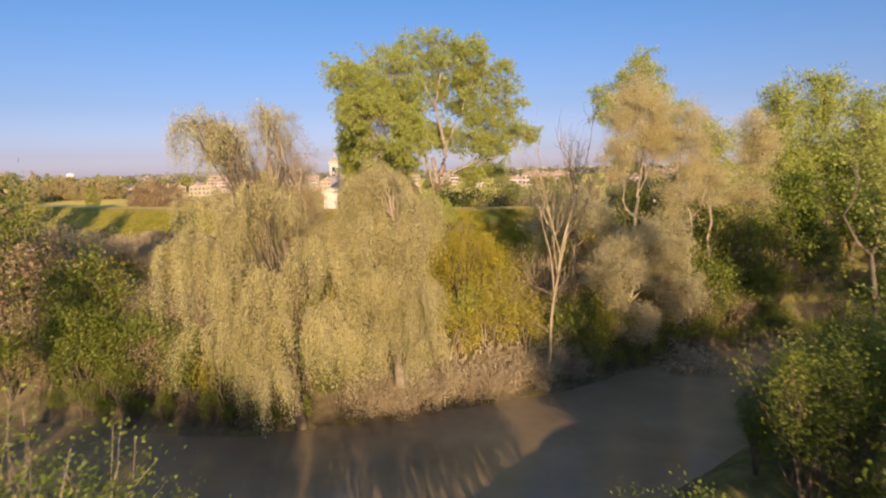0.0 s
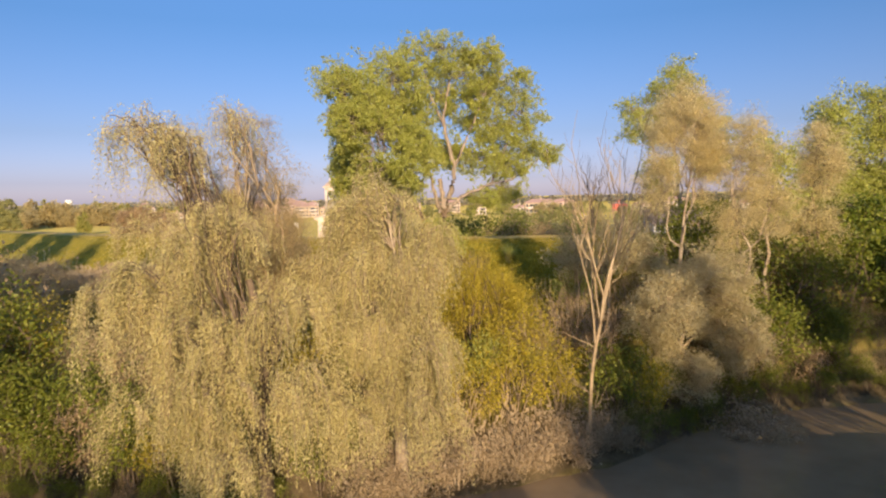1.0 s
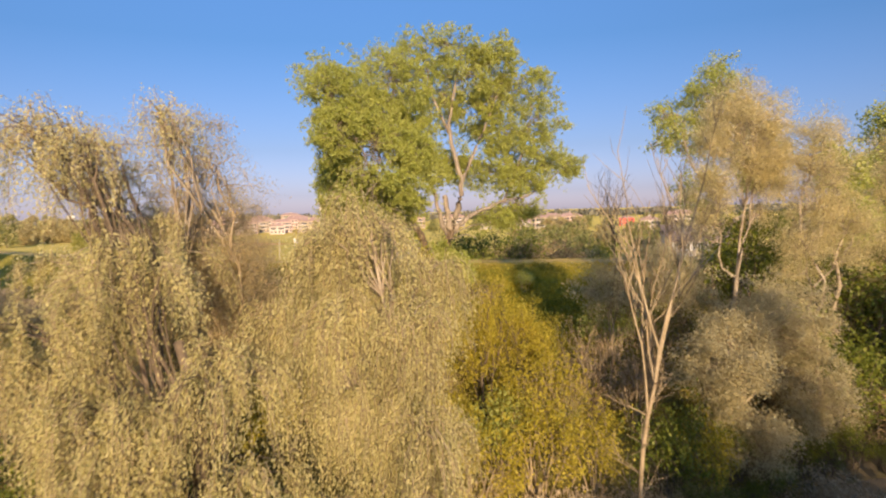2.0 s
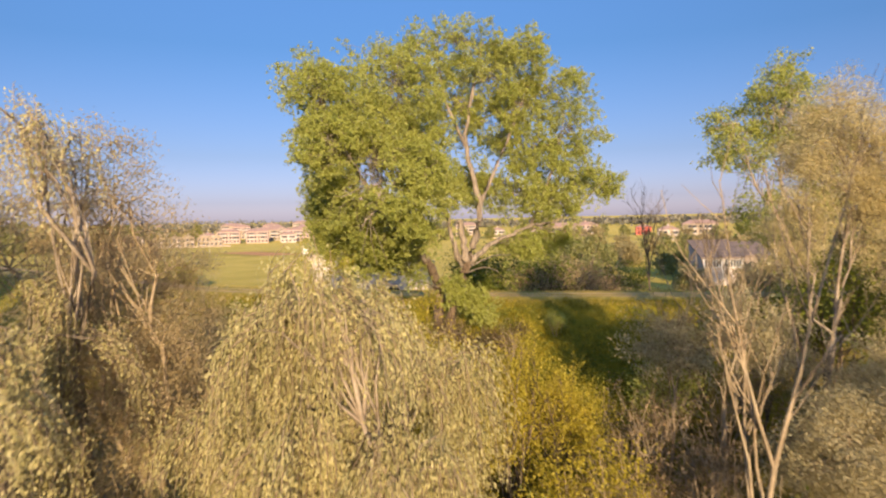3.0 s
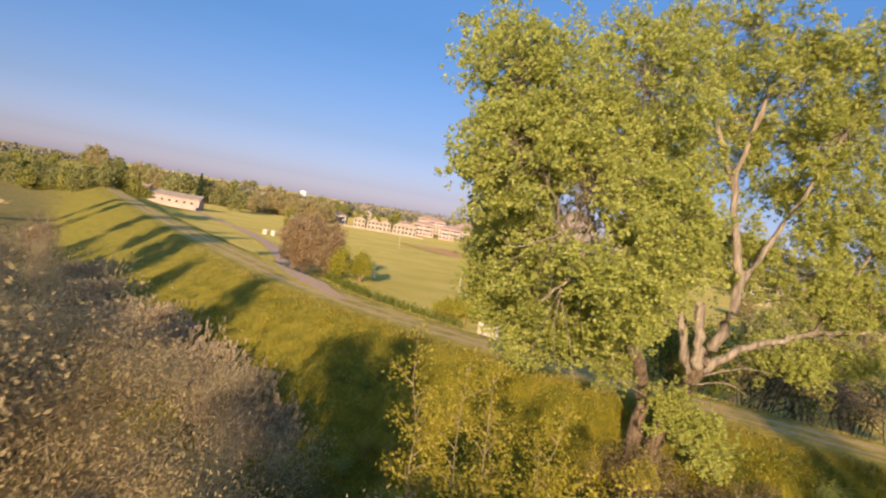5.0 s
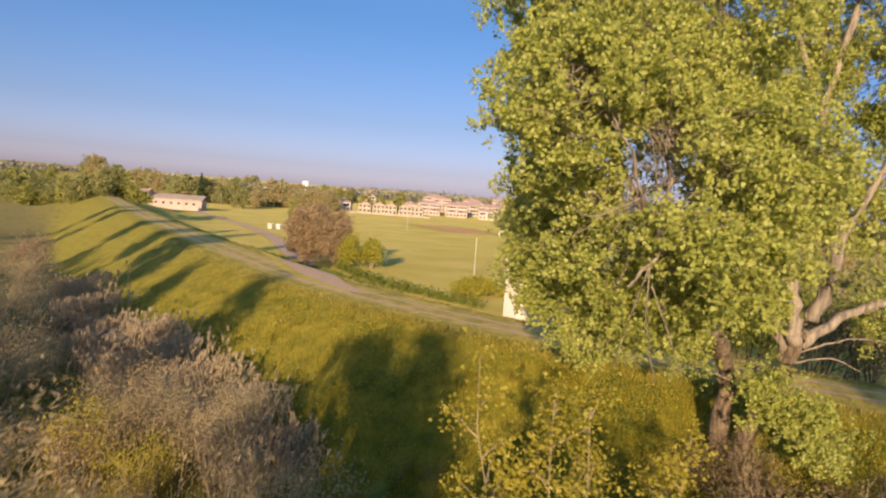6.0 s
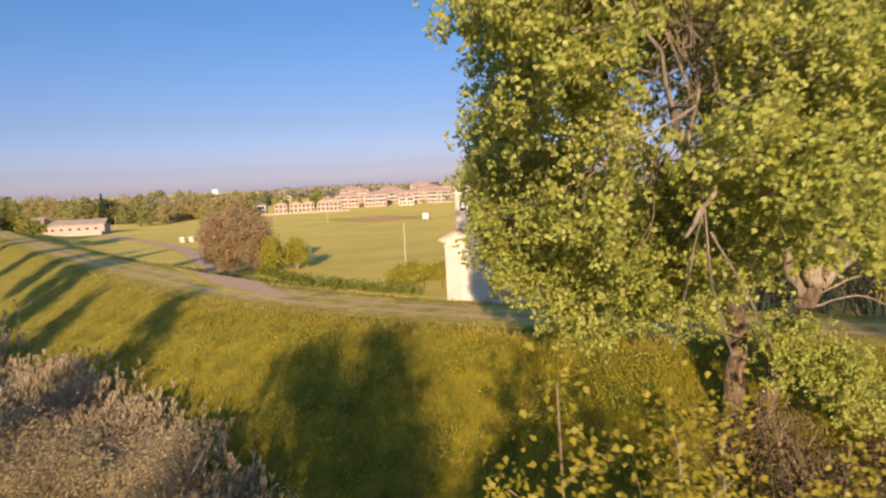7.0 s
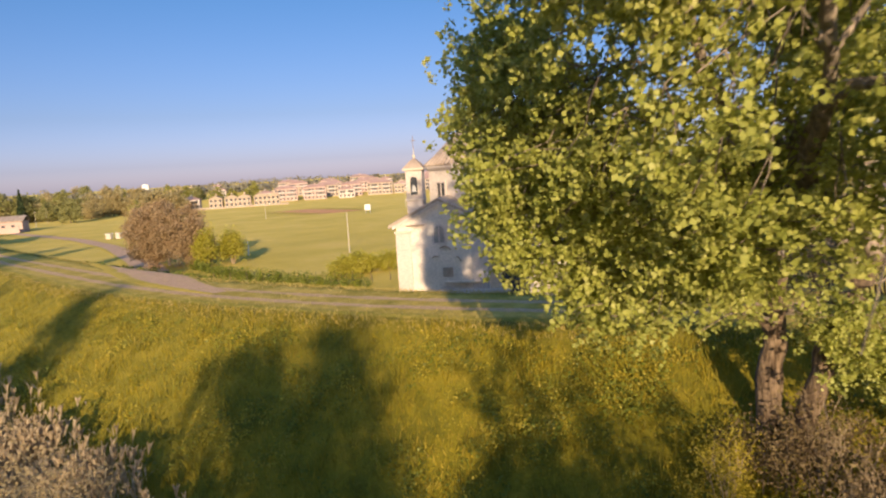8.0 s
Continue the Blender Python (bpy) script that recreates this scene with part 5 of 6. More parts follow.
# rough weeds along the ditch at the levee's field side
line = dense_line(LEVEE, 0.35)
line = line[(line[:, 0] > -235) & (line[:, 0] < -60)]
way = np.gradient(line, axis=0)
way /= np.hypot(way[:, 0], way[:, 1])[:, None]
ditch_rng = np.random.RandomState(44)
gap = np.interp(line[:, 0], [-235, -131, -60], [17, 19, 27]) + ditch_rng.randn(len(line)) * 0.45
weed_patch("weeds", "low dark weeds along the ditch at the levee's foot", 45, line + np.c_[-way[:, 1], way[:, 0]] * gap[:, None], LEAF_BANK, 0.22, 16, 1.5)
verge = dense_line(np.array([(-70, 144.5), (-64, 139.4), (-56, 133.4), (-50, 130.0), (-43.4, 126.8), (-34, 123.5)], float), 0.16)
weed_patch("weeds", "tangled dark low hedge of weeds at the edge of the field", 46, verge + ditch_rng.randn(len(verge), 2) * 0.6, LEAF_BANK, 0.15, 30, 2.4)


# ---------------------------------------------------------------- tracks and things in the field
SIDE_ROAD = np.array([(-27.5, 80.6), (-33, 84.6), (-38.5, 89.5), (-45, 97), (-52, 105), (-62, 118), (-75, 142), (-92, 160), (-120, 190), (-148, 214), (-180, 238), (-228, 271), (-300, 318)], float)
side_line = dense_line(SIDE_ROAD, 1.5)
worn_way("road", side_line, np.interp(np.arange(len(side_line)), [0, 6, 20, 44, 74, len(side_line)], [1.2, 4.0, 7.0, 9.5, 6.0, 5.6]), 0.075, LANE, "pale pinkish gravel lane that leaves the levee for the fields", "lane",
         lambda o, h: 0.62 * np.clip((0.8 * h - np.abs(o)) / (0.25 * h), 0, 1))
bare_patch = np.array([(-148, 352), (-126, 332), (-105, 312)], float)
worn_way("ground", dense_line(bare_patch, 2.0), 40.0, 0.06, worn_material("reddish_soil", (0.74, 0.36, 0.15), (0.84, 0.44, 0.21), TURF, TURF), "patch of reddish bare soil in the mown field", "soil",
         lambda o, h: 0.62 * np.clip((0.9 * h - np.abs(o)) / (0.8 * h), 0, 1))

STUCCO = rough_material("pale_stucco", (0.60, 0.51, 0.43), (0.74, 0.65, 0.56), 0.35, 5.0, 0.9, 0.08, 0.01)
STUCCO_WHITE = rough_material("white_stucco", (0.48, 0.41, 0.37), (0.60, 0.53, 0.48), 0.4, 6.0, 0.9, 0.08, 0.01)
STUCCO_PINK = rough_material("rosy_stucco", (0.43, 0.31, 0.27), (0.53, 0.39, 0.34), 0.3, 5.0, 0.9, 0.08, 0.01)
STUCCO_CREAM = rough_material("cream_stucco", (0.34, 0.275, 0.21), (0.44, 0.355, 0.28), 0.3, 5.0, 0.9, 0.08, 0.01)
STUCCO_RED = rough_material("red_stucco", (0.48, 0.10, 0.07), (0.58, 0.15, 0.11), 0.3, 5.0)
STONE_TRIM = rough_material("stone_trim", (0.50, 0.42, 0.33), (0.66, 0.58, 0.47), 1.0, 12.0)
# tile red lightened and dulled to stand for distance haze
TILE_RED = rough_material("terracotta_tiles", (0.40, 0.25, 0.20), (0.54, 0.37, 0.31), 0.7, 9.0, 0.9, 0.6, 0.04)
TILE_GREY = rough_material("weathered_tiles", (0.28, 0.21, 0.16), (0.48, 0.39, 0.31), 0.9, 9.0, 0.9, 0.6, 0.04)
ROOF_DARK = rough_material("dark_brown_tiles", (0.15, 0.11, 0.09), (0.29, 0.22, 0.18), 0.9, 9.0, 0.85, 0.5, 0.04)
# dark colour of panes, and of flat sheets set for shaded openings
DARK_GLASS_AND_SHADE = rough_material("dark_pane_and_shade", (0.03, 0.035, 0.045), (0.07, 0.075, 0.085), 0.5, 3.0, 0.15, 0.0, 0.0)
PALE_PANE = rough_material("greyish_pane", (0.20, 0.19, 0.19), (0.30, 0.28, 0.27), 0.8, 4.0, 0.3, 0.0, 0.0)
METAL = rough_material("galvanised_metal", (0.35, 0.35, 0.34), (0.55, 0.54, 0.52), 2.0, 20.0, 0.5, 0.1, 0.01)
WHITE_PAINT = rough_material("white_paint", (0.72, 0.72, 0.70), (0.84, 0.83, 0.80), 1.0, 12.0, 0.6, 0.1, 0.01)
DULL_RENDER = rough_material("dull_brown_render", (0.26, 0.20, 0.16), (0.42, 0.34, 0.28), 0.5, 5.0)
CONCRETE = rough_material("concrete", (0.42, 0.38, 0.33), (0.58, 0.53, 0.46), 0.8, 12.0)


def arch_outline(w, h, steps=10, base=0.0):
    """The outline of an opening with a round head, in x and z."""
    r = w / 2
    pts = [(-r, base), (r, base)]
    pts += [(r * math.cos(math.pi * k / steps), base + h - r + r * math.sin(math.pi * k / steps)) for k in range(steps + 1)]
    return pts


def tiled_slope(parent, a, b, up, length, mat, rib=0.42):
    """Rows of half-round tiles on a roof slope: from a to b along the eave, up the slope by the way up."""
    a, b, up = Vector(a), Vector(b), Vector(up).normalized()
    along = (b - a).normalized()
    nrm = along.cross(up).normalized()
    if nrm.z < 0:
        nrm = -nrm
    n = max(2, int((b - a).length / rib))
    me = None
    for k in range(n):
        if me is None:
            bm = bmesh.new()
            ring = []
            for s in (0, length):
                ring.append([bm.verts.new(along * (rib * 0.46 * math.cos(math.pi * q / 5)) + nrm * (0.11 * math.sin(math.pi * q / 5) + 0.01) + up * s) for q in range(6)])
            for q in range(5):
                bm.faces.new((ring[0][q], ring[0][q + 1], ring[1][q + 1], ring[1][q]))
            for r in ring:
                bm.faces.new(r)
            bmesh.ops.recalc_face_normals(bm, faces=bm.faces)
            me = bpy.data.meshes.new("tile")
            bm.to_mesh(me)
            bm.free()
            me.materials.append(mat)
        ob = new("tile", me)
        ob.parent = parent
        ob.location = a + along * (rib * (k + 0.5))


def build_church(x, y, z, turn):
    """A small country church: gabled front, bell turret, eight-sided drum with a tiled roof."""
    t = thing("church", "small pale stuccoed church with bell turret and tiled octagonal drum", "church", at=(x, y, z), turn=turn)
    W, E, A = 7.4, 8.9, 10.7                                            # front width, eaves and gable height
    front = [(0, 0), (W, 0), (W, E), (W / 2, A), (0, E)]
    part("nave", prism(front, 0, 9.0), STUCCO, t, "pale stuccoed walls")
    for ax, bx in ((-0.6, W / 2), (W + 0.6, W / 2)):
        e = E - 0.30
        prof = [(ax, e), (bx, A + 0.02), (bx, A + 0.2), (ax, e + 0.18)]
        roof = part("roof", prism(prof, -0.3, 9.0), TILE_GREY, t)
        slope = Vector((bx - ax, 0, A - e))
        tiled_slope(roof, (ax, -0.3, e + 0.18), (ax, 9.0, e + 0.18), slope, slope.length, TILE_GREY)
    for px in (0.0, W - 1.15):                                          # corner pilasters
        part("pilaster", box(px - 0.06, px + 1.2, -0.16, 0.02, 0, E - 0.75, 0.02), STUCCO_WHITE, t)
        part("capital", box(px - 0.14, px + 1.28, -0.26, 0.02, E - 0.75, E - 0.55, 0.03), STONE_TRIM, t)
    part("plinth", box(-0.12, W + 0.12, -0.24, 0.02, 0, 0.9, 0.04), STONE_TRIM, t)
    for (ax, az), (bx, bz) in (((-0.3, E - 0.1), (W / 2, A + 0.08)), ((W / 2, A + 0.08), (W + 0.3, E - 0.1))):
        part("cornice", prism([(ax, az - 0.32), (bx, bz - 0.32), (bx, bz - 0.02), (ax, az - 0.02)], -0.24, 0.02), STUCCO_WHITE, t)
    bm = prism(arch_outline(1.2, 1.7), -0.08, 0.02)
    bmesh.ops.translate(bm, verts=bm.verts, vec=(W / 2 - 0.1, 0, 7.1))
    surround = part("window_frame", bm, STUCCO_WHITE, t, "pale arched window surround")
    bm = prism(arch_outline(0.85, 1.4), -0.1, -0.04)
    bmesh.ops.translate(bm, verts=bm.verts, vec=(W / 2 - 0.1, 0, 7.25))
    part("window", bm, PALE_PANE, surround, "greyish window panes")
    part("mullion", box(W / 2 - 0.13, W / 2 - 0.07, -0.13, -0.08, 7.25, 8.6), STUCCO_WHITE, surround)
    bm = prism(arch_outline(2.3, 3.0), -0.05, 0.02)
    bmesh.ops.translate(bm, verts=bm.verts, vec=(W / 2 + 0.3, 0, 0.6))
    arch = part("arch", bm, STUCCO_WHITE, t, "pale arched door surround")
    bm = prism(arch_outline(1.5, 2.6), -0.09, -0.03)
    bmesh.ops.translate(bm, verts=bm.verts, vec=(W / 2 + 0.3, 0, 0.6))
    part("door", bm, BARK_BROWN, arch, "dark wooden door")
    part("ledge", box(3.9, 6.8, -0.45, 0.0, 3.85, 4.02, 0.03), STONE_TRIM, t, "stone ledge over the door")
    part("plaque", box(3.75, 4.6, -0.07, 0.0, 4.35, 5.15, 0.02), TILE_GREY, t, "weathered plaque")
    for hx, hz, r, a0, a1 in ((4.0, 6.35, 0.62, 0.5, 2.3), (3.2, 5.75, 0.42, 0.9, 2.4), (4.75, 5.5, 0.62, 0.2, 1.3)):   # curved hoods
        for k in range(6):
            b0, b1 = a0 + (a1 - a0) * k / 6, a0 + (a1 - a0) * (k + 1) / 6
            part("hood_stone", prism([(hx + q * math.cos(a), hz + q * math.sin(a)) for q, a in ((r - 0.1, b0), (r, b0), (r, b1), (r - 0.1, b1))], -0.2, 0.0), TILE_GREY, t)
    for bx0, bx1 in ((0.85, 2.45), (5.0, 6.5)):
        part("string_course", box(bx0, bx1, -0.3, 0.0, 9.02 - 0.3, 9.14 - 0.3, 0.02), TILE_GREY, t)
    part("parapet", box(3.4, 9.4, -2.2, -1.95, 0, 3.6, 0.05), STUCCO_WHITE, t, "low white wall in front")
    part("drainpipe", lathe([(0.06, 0.2), (0.06, E - 0.5)], 8, (W + 0.1, -0.1)), METAL, t)
    # bell turret on the left of the front
    tx0, tx1 = 0.95, 2.35
    tm = (tx0 + tx1) / 2
    turret = part("turret", box(tx0, tx1, 0.5, 1.9, E - 1.2, 13.30, 0.03), STUCCO_WHITE, t, "white bell turret")
    # dark flat panel stands for the shaded bell opening
    bm = prism(arch_outline(0.6, 1.5), 0.44, 0.52)
    bmesh.ops.translate(bm, verts=bm.verts, vec=(tm, 0, 11.30))
    part("bell_opening_shade", bm, DARK_GLASS_AND_SHADE, turret)
    for side in (-0.36, 0.36):
        part("jamb", box(tm + side - 0.06, tm + side + 0.06, 0.40, 0.5, 11.20, 12.60, 0.01), STONE_TRIM, turret)
    part("bell", lathe([(0.24, 11.55), (0.17, 11.75), (0.13, 12.00), (0.03, 12.10)], 12, (tm, 0.42)), METAL, turret)
    part("string_course", box(tx0 - 0.08, tx1 + 0.08, 0.42, 1.98, 10.80, 10.94, 0.02), STONE_TRIM, turret)
    part("eave", box(tx0 - 0.2, tx1 + 0.2, 0.3, 2.1, 13.30, 13.50, 0.03), STONE_TRIM, turret)
    part("turret_roof", lathe([(1.2, 13.50), (0.8, 13.85), (0.3, 14.20), (0.06, 14.30)], 4, (tm, 1.2)), TILE_GREY, turret)
    part("finial", lathe([(0.04, 14.25), (0.14, 14.45), (0.14, 14.53), (0.03, 14.65), (0.02, 15.20)], 10, (tm, 1.2)), STONE_TRIM, turret)
    part("cross", box(tm - 0.02, tm + 0.02, 1.18, 1.22, 15.10, 16.20, bm=box(tm - 0.2, tm + 0.2, 1.18, 1.22, 15.75, 15.80)), ROOF_DARK, turret)
    # eight-sided drum behind the nave
    cx, cy = 6.3, 10.2
    drum = part("drum", lathe([(5.1, 0), (5.1, 13.4)], 8, (cx, cy)), STUCCO, t, "octagonal drum")
    part("drum_cornice", lathe([(5.15, 13.2), (5.45, 13.45), (5.45, 13.65), (5.2, 13.66)], 8, (cx, cy)), STUCCO_WHITE, drum)
    roof = part("drum_roof", lathe([(5.5, 13.66), (2.4, 16.6), (0.5, 18.3), (0.1, 18.4)], 8, (cx, cy)), TILE_GREY, t, "tiled octagonal roof")
    for k in range(8):
        a0 = math.tau * k / 8 + math.pi / 8
        p0, p1 = Vector((cx + 5.5 * math.cos(a0), cy + 5.5 * math.sin(a0), 13.68)), Vector((cx + 5.5 * math.cos(a0 + math.tau / 8), cy + 5.5 * math.sin(a0 + math.tau / 8), 13.68))
        top = Vector((cx, cy, 18.3))
        for j in range(7):
            q = p0.lerp(p1, (j + 0.5) / 7)
            s = 1 - abs(j - 3) / 3.6
            e = q.lerp(top, 0.93 * s + 0.05)
            me = tubes("rib", [(np.array([q, e + Vector((0, 0, -0.12 * s))]), np.array([0.17, 0.14]))], 6)
            part_mesh("tile", me, TILE_GREY, roof)
    for k in range(8):
        a = math.tau * (k + 0.5) / 8 + math.pi / 8
        m = Matrix.Translation((cx + 4.72 * math.cos(a), cy + 4.72 * math.sin(a), 0)) @ Matrix.Rotation(a - math.pi / 2, 4, "Z")
        w = box(-0.62, 0.62, -0.04, 0.06, 10.4, 12.1)
        w.transform(m)
        wo = part("window", w, DARK_GLASS_AND_SHADE, drum)
        for x0, x1, z0, z1 in ((-0.72, -0.58, 10.3, 12.2), (0.58, 0.72, 10.3, 12.2), (-0.05, 0.05, 10.4, 12.1), (-0.58, 0.58, 12.06, 12.2)):
            f = box(x0, x1, -0.06, 0.12, z0, z1)
            f.transform(m)
            part("window_frame", f, STUCCO_WHITE, wo)
    # side wing with an arched recess, its shade a dark flat sheet
    wing = part("wing", prism([(W, 0), (W + 6.5, 0), (W + 6.5, 7.6), (W, 8.4)], 2.2, 9.0), STUCCO, t)
    bm = prism(arch_outline(2.4, 4.6), 2.12, 2.2)
    bmesh.ops.translate(bm, verts=bm.verts, vec=(W + 2.2, 0, 0.4))
    part("recess", bm, DARK_GLASS_AND_SHADE, wing, "dark arched sheet standing for the shaded recess")
    bm = prism(arch_outline(3.0, 5.0), 2.15, 2.21)
    bmesh.ops.translate(bm, verts=bm.verts, vec=(W + 2.2, 0, 0.4))
    part("arch", bm, STUCCO_WHITE, wing)
    part("wing_roof", prism([(W, 8.4), (W + 6.9, 7.56), (W + 6.9, 7.76), (W, 8.62)], 1.9, 9.3), TILE_GREY, wing)
    return t


build_church(-23.35, 101.6, FIELD - 0.1, 3)


def town_house(w, d, floors, bays, wall, roof, label, seed, balcony=False, gable=False):
    """A house of the near town: walls, hipped roof, rows of windows, at the origin."""
    h = floors * 3.0 + 0.6
    t = thing("town_house", label, "house", "town houses")
    part("wall", box(-w / 2, w / 2, 0, d, 0, h), wall, t)
    bm = bmesh.new()
    o = 0.6
    base = [bm.verts.new(p) for p in ((-w / 2 - o, -o, h), (w / 2 + o, -o, h), (w / 2 + o, d + o, h), (-w / 2 - o, d + o, h))]
    if gable:                                                          # ridge runs back from the street
        top = [bm.verts.new(p) for p in ((0, -o, h + w * 0.2), (0, d + o, h + w * 0.2))]
        faces = ((base[0], top[0], top[1], base[3]), (base[1], base[2], top[1], top[0]), base[::-1])
        part("gable", prism([(-w / 2, h - 0.02), (w / 2, h - 0.02), (0, h + w * 0.19)], -0.02, 0.2), wall, t)
    else:
        top = [bm.verts.new(p) for p in ((-w / 2 + d * 0.42, d / 2, h + d * 0.2), (w / 2 - d * 0.42, d / 2, h + d * 0.2))]
        faces = ((base[0], base[1], top[1], top[0]), (base[2], base[3], top[0], top[1]), (base[1], base[2], top[1]), (base[3], base[0], top[0]), base[::-1])
    for f in faces:
        bm.faces.new(f)
    ro = part("roof", bm, roof, t)
    part("chimney", box(-0.5, 0.5, d * 0.6, d * 0.6 + 0.8, h + d * 0.08, h + d * 0.2 + 1.1), wall, ro)
    me = bpy.data.meshes.new("window")
    bm = box(-0.7, 0.7, -0.05, 0.03, -0.2, 1.7)
    bm.to_mesh(me)
    bm.free()
    me.materials.append(DARK_GLASS_AND_SHADE)
    fm = bpy.data.meshes.new("window_sill")
    bm = box(-0.75, 0.75, -0.16, 0.0, -0.14, 0.0)
    bm.to_mesh(fm)
    bm.free()
    fm.materials.append(WHITE_PAINT)
    for f in range(floors):
        for b in range(bays):
            wx = -w / 2 + w * (b + 0.5) / bays
            win = new("window", me)
            win.parent, win.location = t, (wx, 0, 1.1 + 3.0 * f)
            sill = new("window_sill", fm)
            sill.parent = win
        if balcony and f:
            for s in (-0.25, 0.25):
                bal = part("balcony", box(w * s - w * 0.14, w * s + w * 0.14, -1.3, 0.0, 3.0 * f + 0.05, 3.0 * f + 1.0, 0.04), STUCCO_WHITE, t)
                # dark sheet above the parapet stands for the shaded loggia
                part("loggia_shade", box(w * s - w * 0.1, w * s + w * 0.1, -0.07, 0.02, 3.0 * f + 1.0, 3.0 * f + 2.5), DARK_GLASS_AND_SHADE, bal)
    for k in range(2):
        win = new("window", me)
        win.parent, win.matrix_basis = t, pose(-w / 2, d * (0.3 + 0.4 * k), 1.1 + 3.0 * (floors - 1), 0, 0, -90)
    return t


HOUSES = {
    "cream": town_house(8.4, 9, 2, 3, STUCCO_CREAM, TILE_GREY, "cream gabled row house with terracotta roof at the field's edge", 1, False, True),
    "white": town_house(12, 10, 2, 4, STUCCO_WHITE, TILE_RED, "white two-storey house with terracotta roof", 2, True),
    "rosy": town_house(17, 11, 3, 6, STUCCO_PINK, TILE_RED, "rosy three-storey apartment house with terracotta roof", 3, True),
    "pale": town_house(20, 11, 3, 7, STUCCO_CREAM, TILE_RED, "pale three-storey apartment house with terracotta roof", 4, True),
    "red": town_house(12, 9, 2, 3, STUCCO_RED, TILE_RED, "bright red house among trees", 5),
}
TOWN = [("cream", -242, 444, 24), ("cream", -233.6, 449, 24), ("cream", -225.6, 451.5, 24), ("cream", -217, 457, 24), ("cream", -209, 459.5, 24), ("white", -258, 440, 24),
        ("rosy", -228, 520, 22), ("rosy", -208, 528, 20), ("white", -184, 532, 20), ("pale", -166, 560, 14), ("white", -140, 566, 12), ("pale", -118, 570, 10),
        ("cream", -250, 590, 24), ("pale", -222, 600, 20), ("rosy", -196, 610, 20), ("cream", -170, 640, 14), ("rosy", -150, 650, 12), ("pale", -124, 660, 12), ("white", -100, 600, 8), ("rosy", -84, 610, 6),
        ("pale", -50, 620, 6), ("white", -20, 560, 4), ("pale", 24, 412, 0), ("red", 96, 574, -6), ("white", 84, 420, -8), ("pale", 104, 430, -10), ("cream", 130, 400, -14), ("white", 12, 470, 0), ("rosy", 44, 500, -4), ("white", 150, 440, -16), ("rosy", -240, 640, 20), ("pale", -214, 566, 20), ("white", -250, 530, 24), ("rosy", -190, 560, 18), ("rosy", -262, 620, 22), ("white", -228, 566, 20), ("pale", -140, 600, 12), ("rosy", -164, 700, 12), ("white", -200, 690, 14), ("pale", -230, 700, 16), ("pale", -206, 650, 16), ("rosy", -180, 600, 16), ("white", -160, 600, 14), ("rosy", -132, 620, 12), ("white", -112, 640, 10), ("cream", -152, 566, 14), ("pale", -92, 566, 8), ("pale", -280, 640, 24), ("white", -330, 600, 28), ("cream", -420, 700, 30), ("white", -400, 720, 30)]
first = set()
for kind, hx, hy, turn in TOWN:
    m = pose(hx, hy, ground_at(hx, hy) - 0.1, 0, 0, turn)
    if kind in first:
        copy_thing(HOUSES[kind], m)
    else:
        first.add(kind)
        HOUSES[kind].matrix_basis = m

field_wall = thing("boundary_wall", "low pale wall between the field and the row of houses", "wall", at=(-250, 428, FIELD), turn=24)
for k in range(12):
    part("panel", box(5.0 * k, 5.0 * k + 4.9, 0, 0.3, -0.3, 1.2, 0.03), STUCCO_CREAM, field_wall)


def build_shed_house(x, y, z):
    """The white house behind the levee: a band of panes under a brown roof."""
    t = thing("house", "white house with a long band of panes under a dark roof", "house", at=(x, y, z))
    L, D, E, R = 7.3, 11.0, 5.1, 8.0
    part("wall", prism([(0, 0), (D, 0), (D, R - 0.2), (0, E)], 0, L), STUCCO_WHITE, t).matrix_basis = Matrix.Translation((0, 0, 0)) @ Matrix.Rotation(radians(90), 4, "Z") @ Matrix.Scale(-1, 4, (0, 1, 0))
    part("roof", prism([(-0.5, E - 0.05), (D + 0.3, R + 0.05), (D + 0.3, R + 0.3), (-0.5, E + 0.22)], -0.4, L + 0.4), ROOF_DARK, t).matrix_basis = Matrix.Rotation(radians(90), 4, "Z") @ Matrix.Scale(-1, 4, (0, 1, 0))
    for k in range(2):
        x0 = 0.35 + 3.55 * k
        band = part("window", box(x0, x0 + 3.0, -0.06, 0.04, 3.5, 4.8), DARK_GLASS_AND_SHADE, t)
        for j in range(7):
            part("mullion", box(x0 + j * 0.5 - 0.05, x0 + j * 0.5 + 0.05, -0.12, 0.04, 3.5, 4.8), WHITE_PAINT, band)
        part("window_sill", box(x0 - 0.1, x0 + 3.1, -0.2, 0.0, 3.36, 3.5, 0.02), WHITE_PAINT, band)
    for px in (0.0, 3.45, 7.1):
        part("post", box(px, px + 0.2, -0.16, 0.0, 0, 5.0, 0.02), WHITE_PAINT, t)
    part("annex", box(7.3, 12.8, 3.2, 10, 0, 5.2), DULL_RENDER, t, "annex with dull brown walls")
    part("annex_roof", prism([(2.6, 5.2), (10.4, 7.6), (10.4, 7.85), (2.6, 5.45)], 7.6, 13.3), ROOF_DARK, t).matrix_basis = Matrix.Rotation(radians(90), 4, "Z") @ Matrix.Scale(-1, 4, (0, 1, 0))
    part("ridge_beam", box(7.25, 7.55, 0.2, 10.6, 5.1, 5.4), STUCCO_WHITE, t)
    return t


build_shed_house(35.4, 152.0, FIELD)


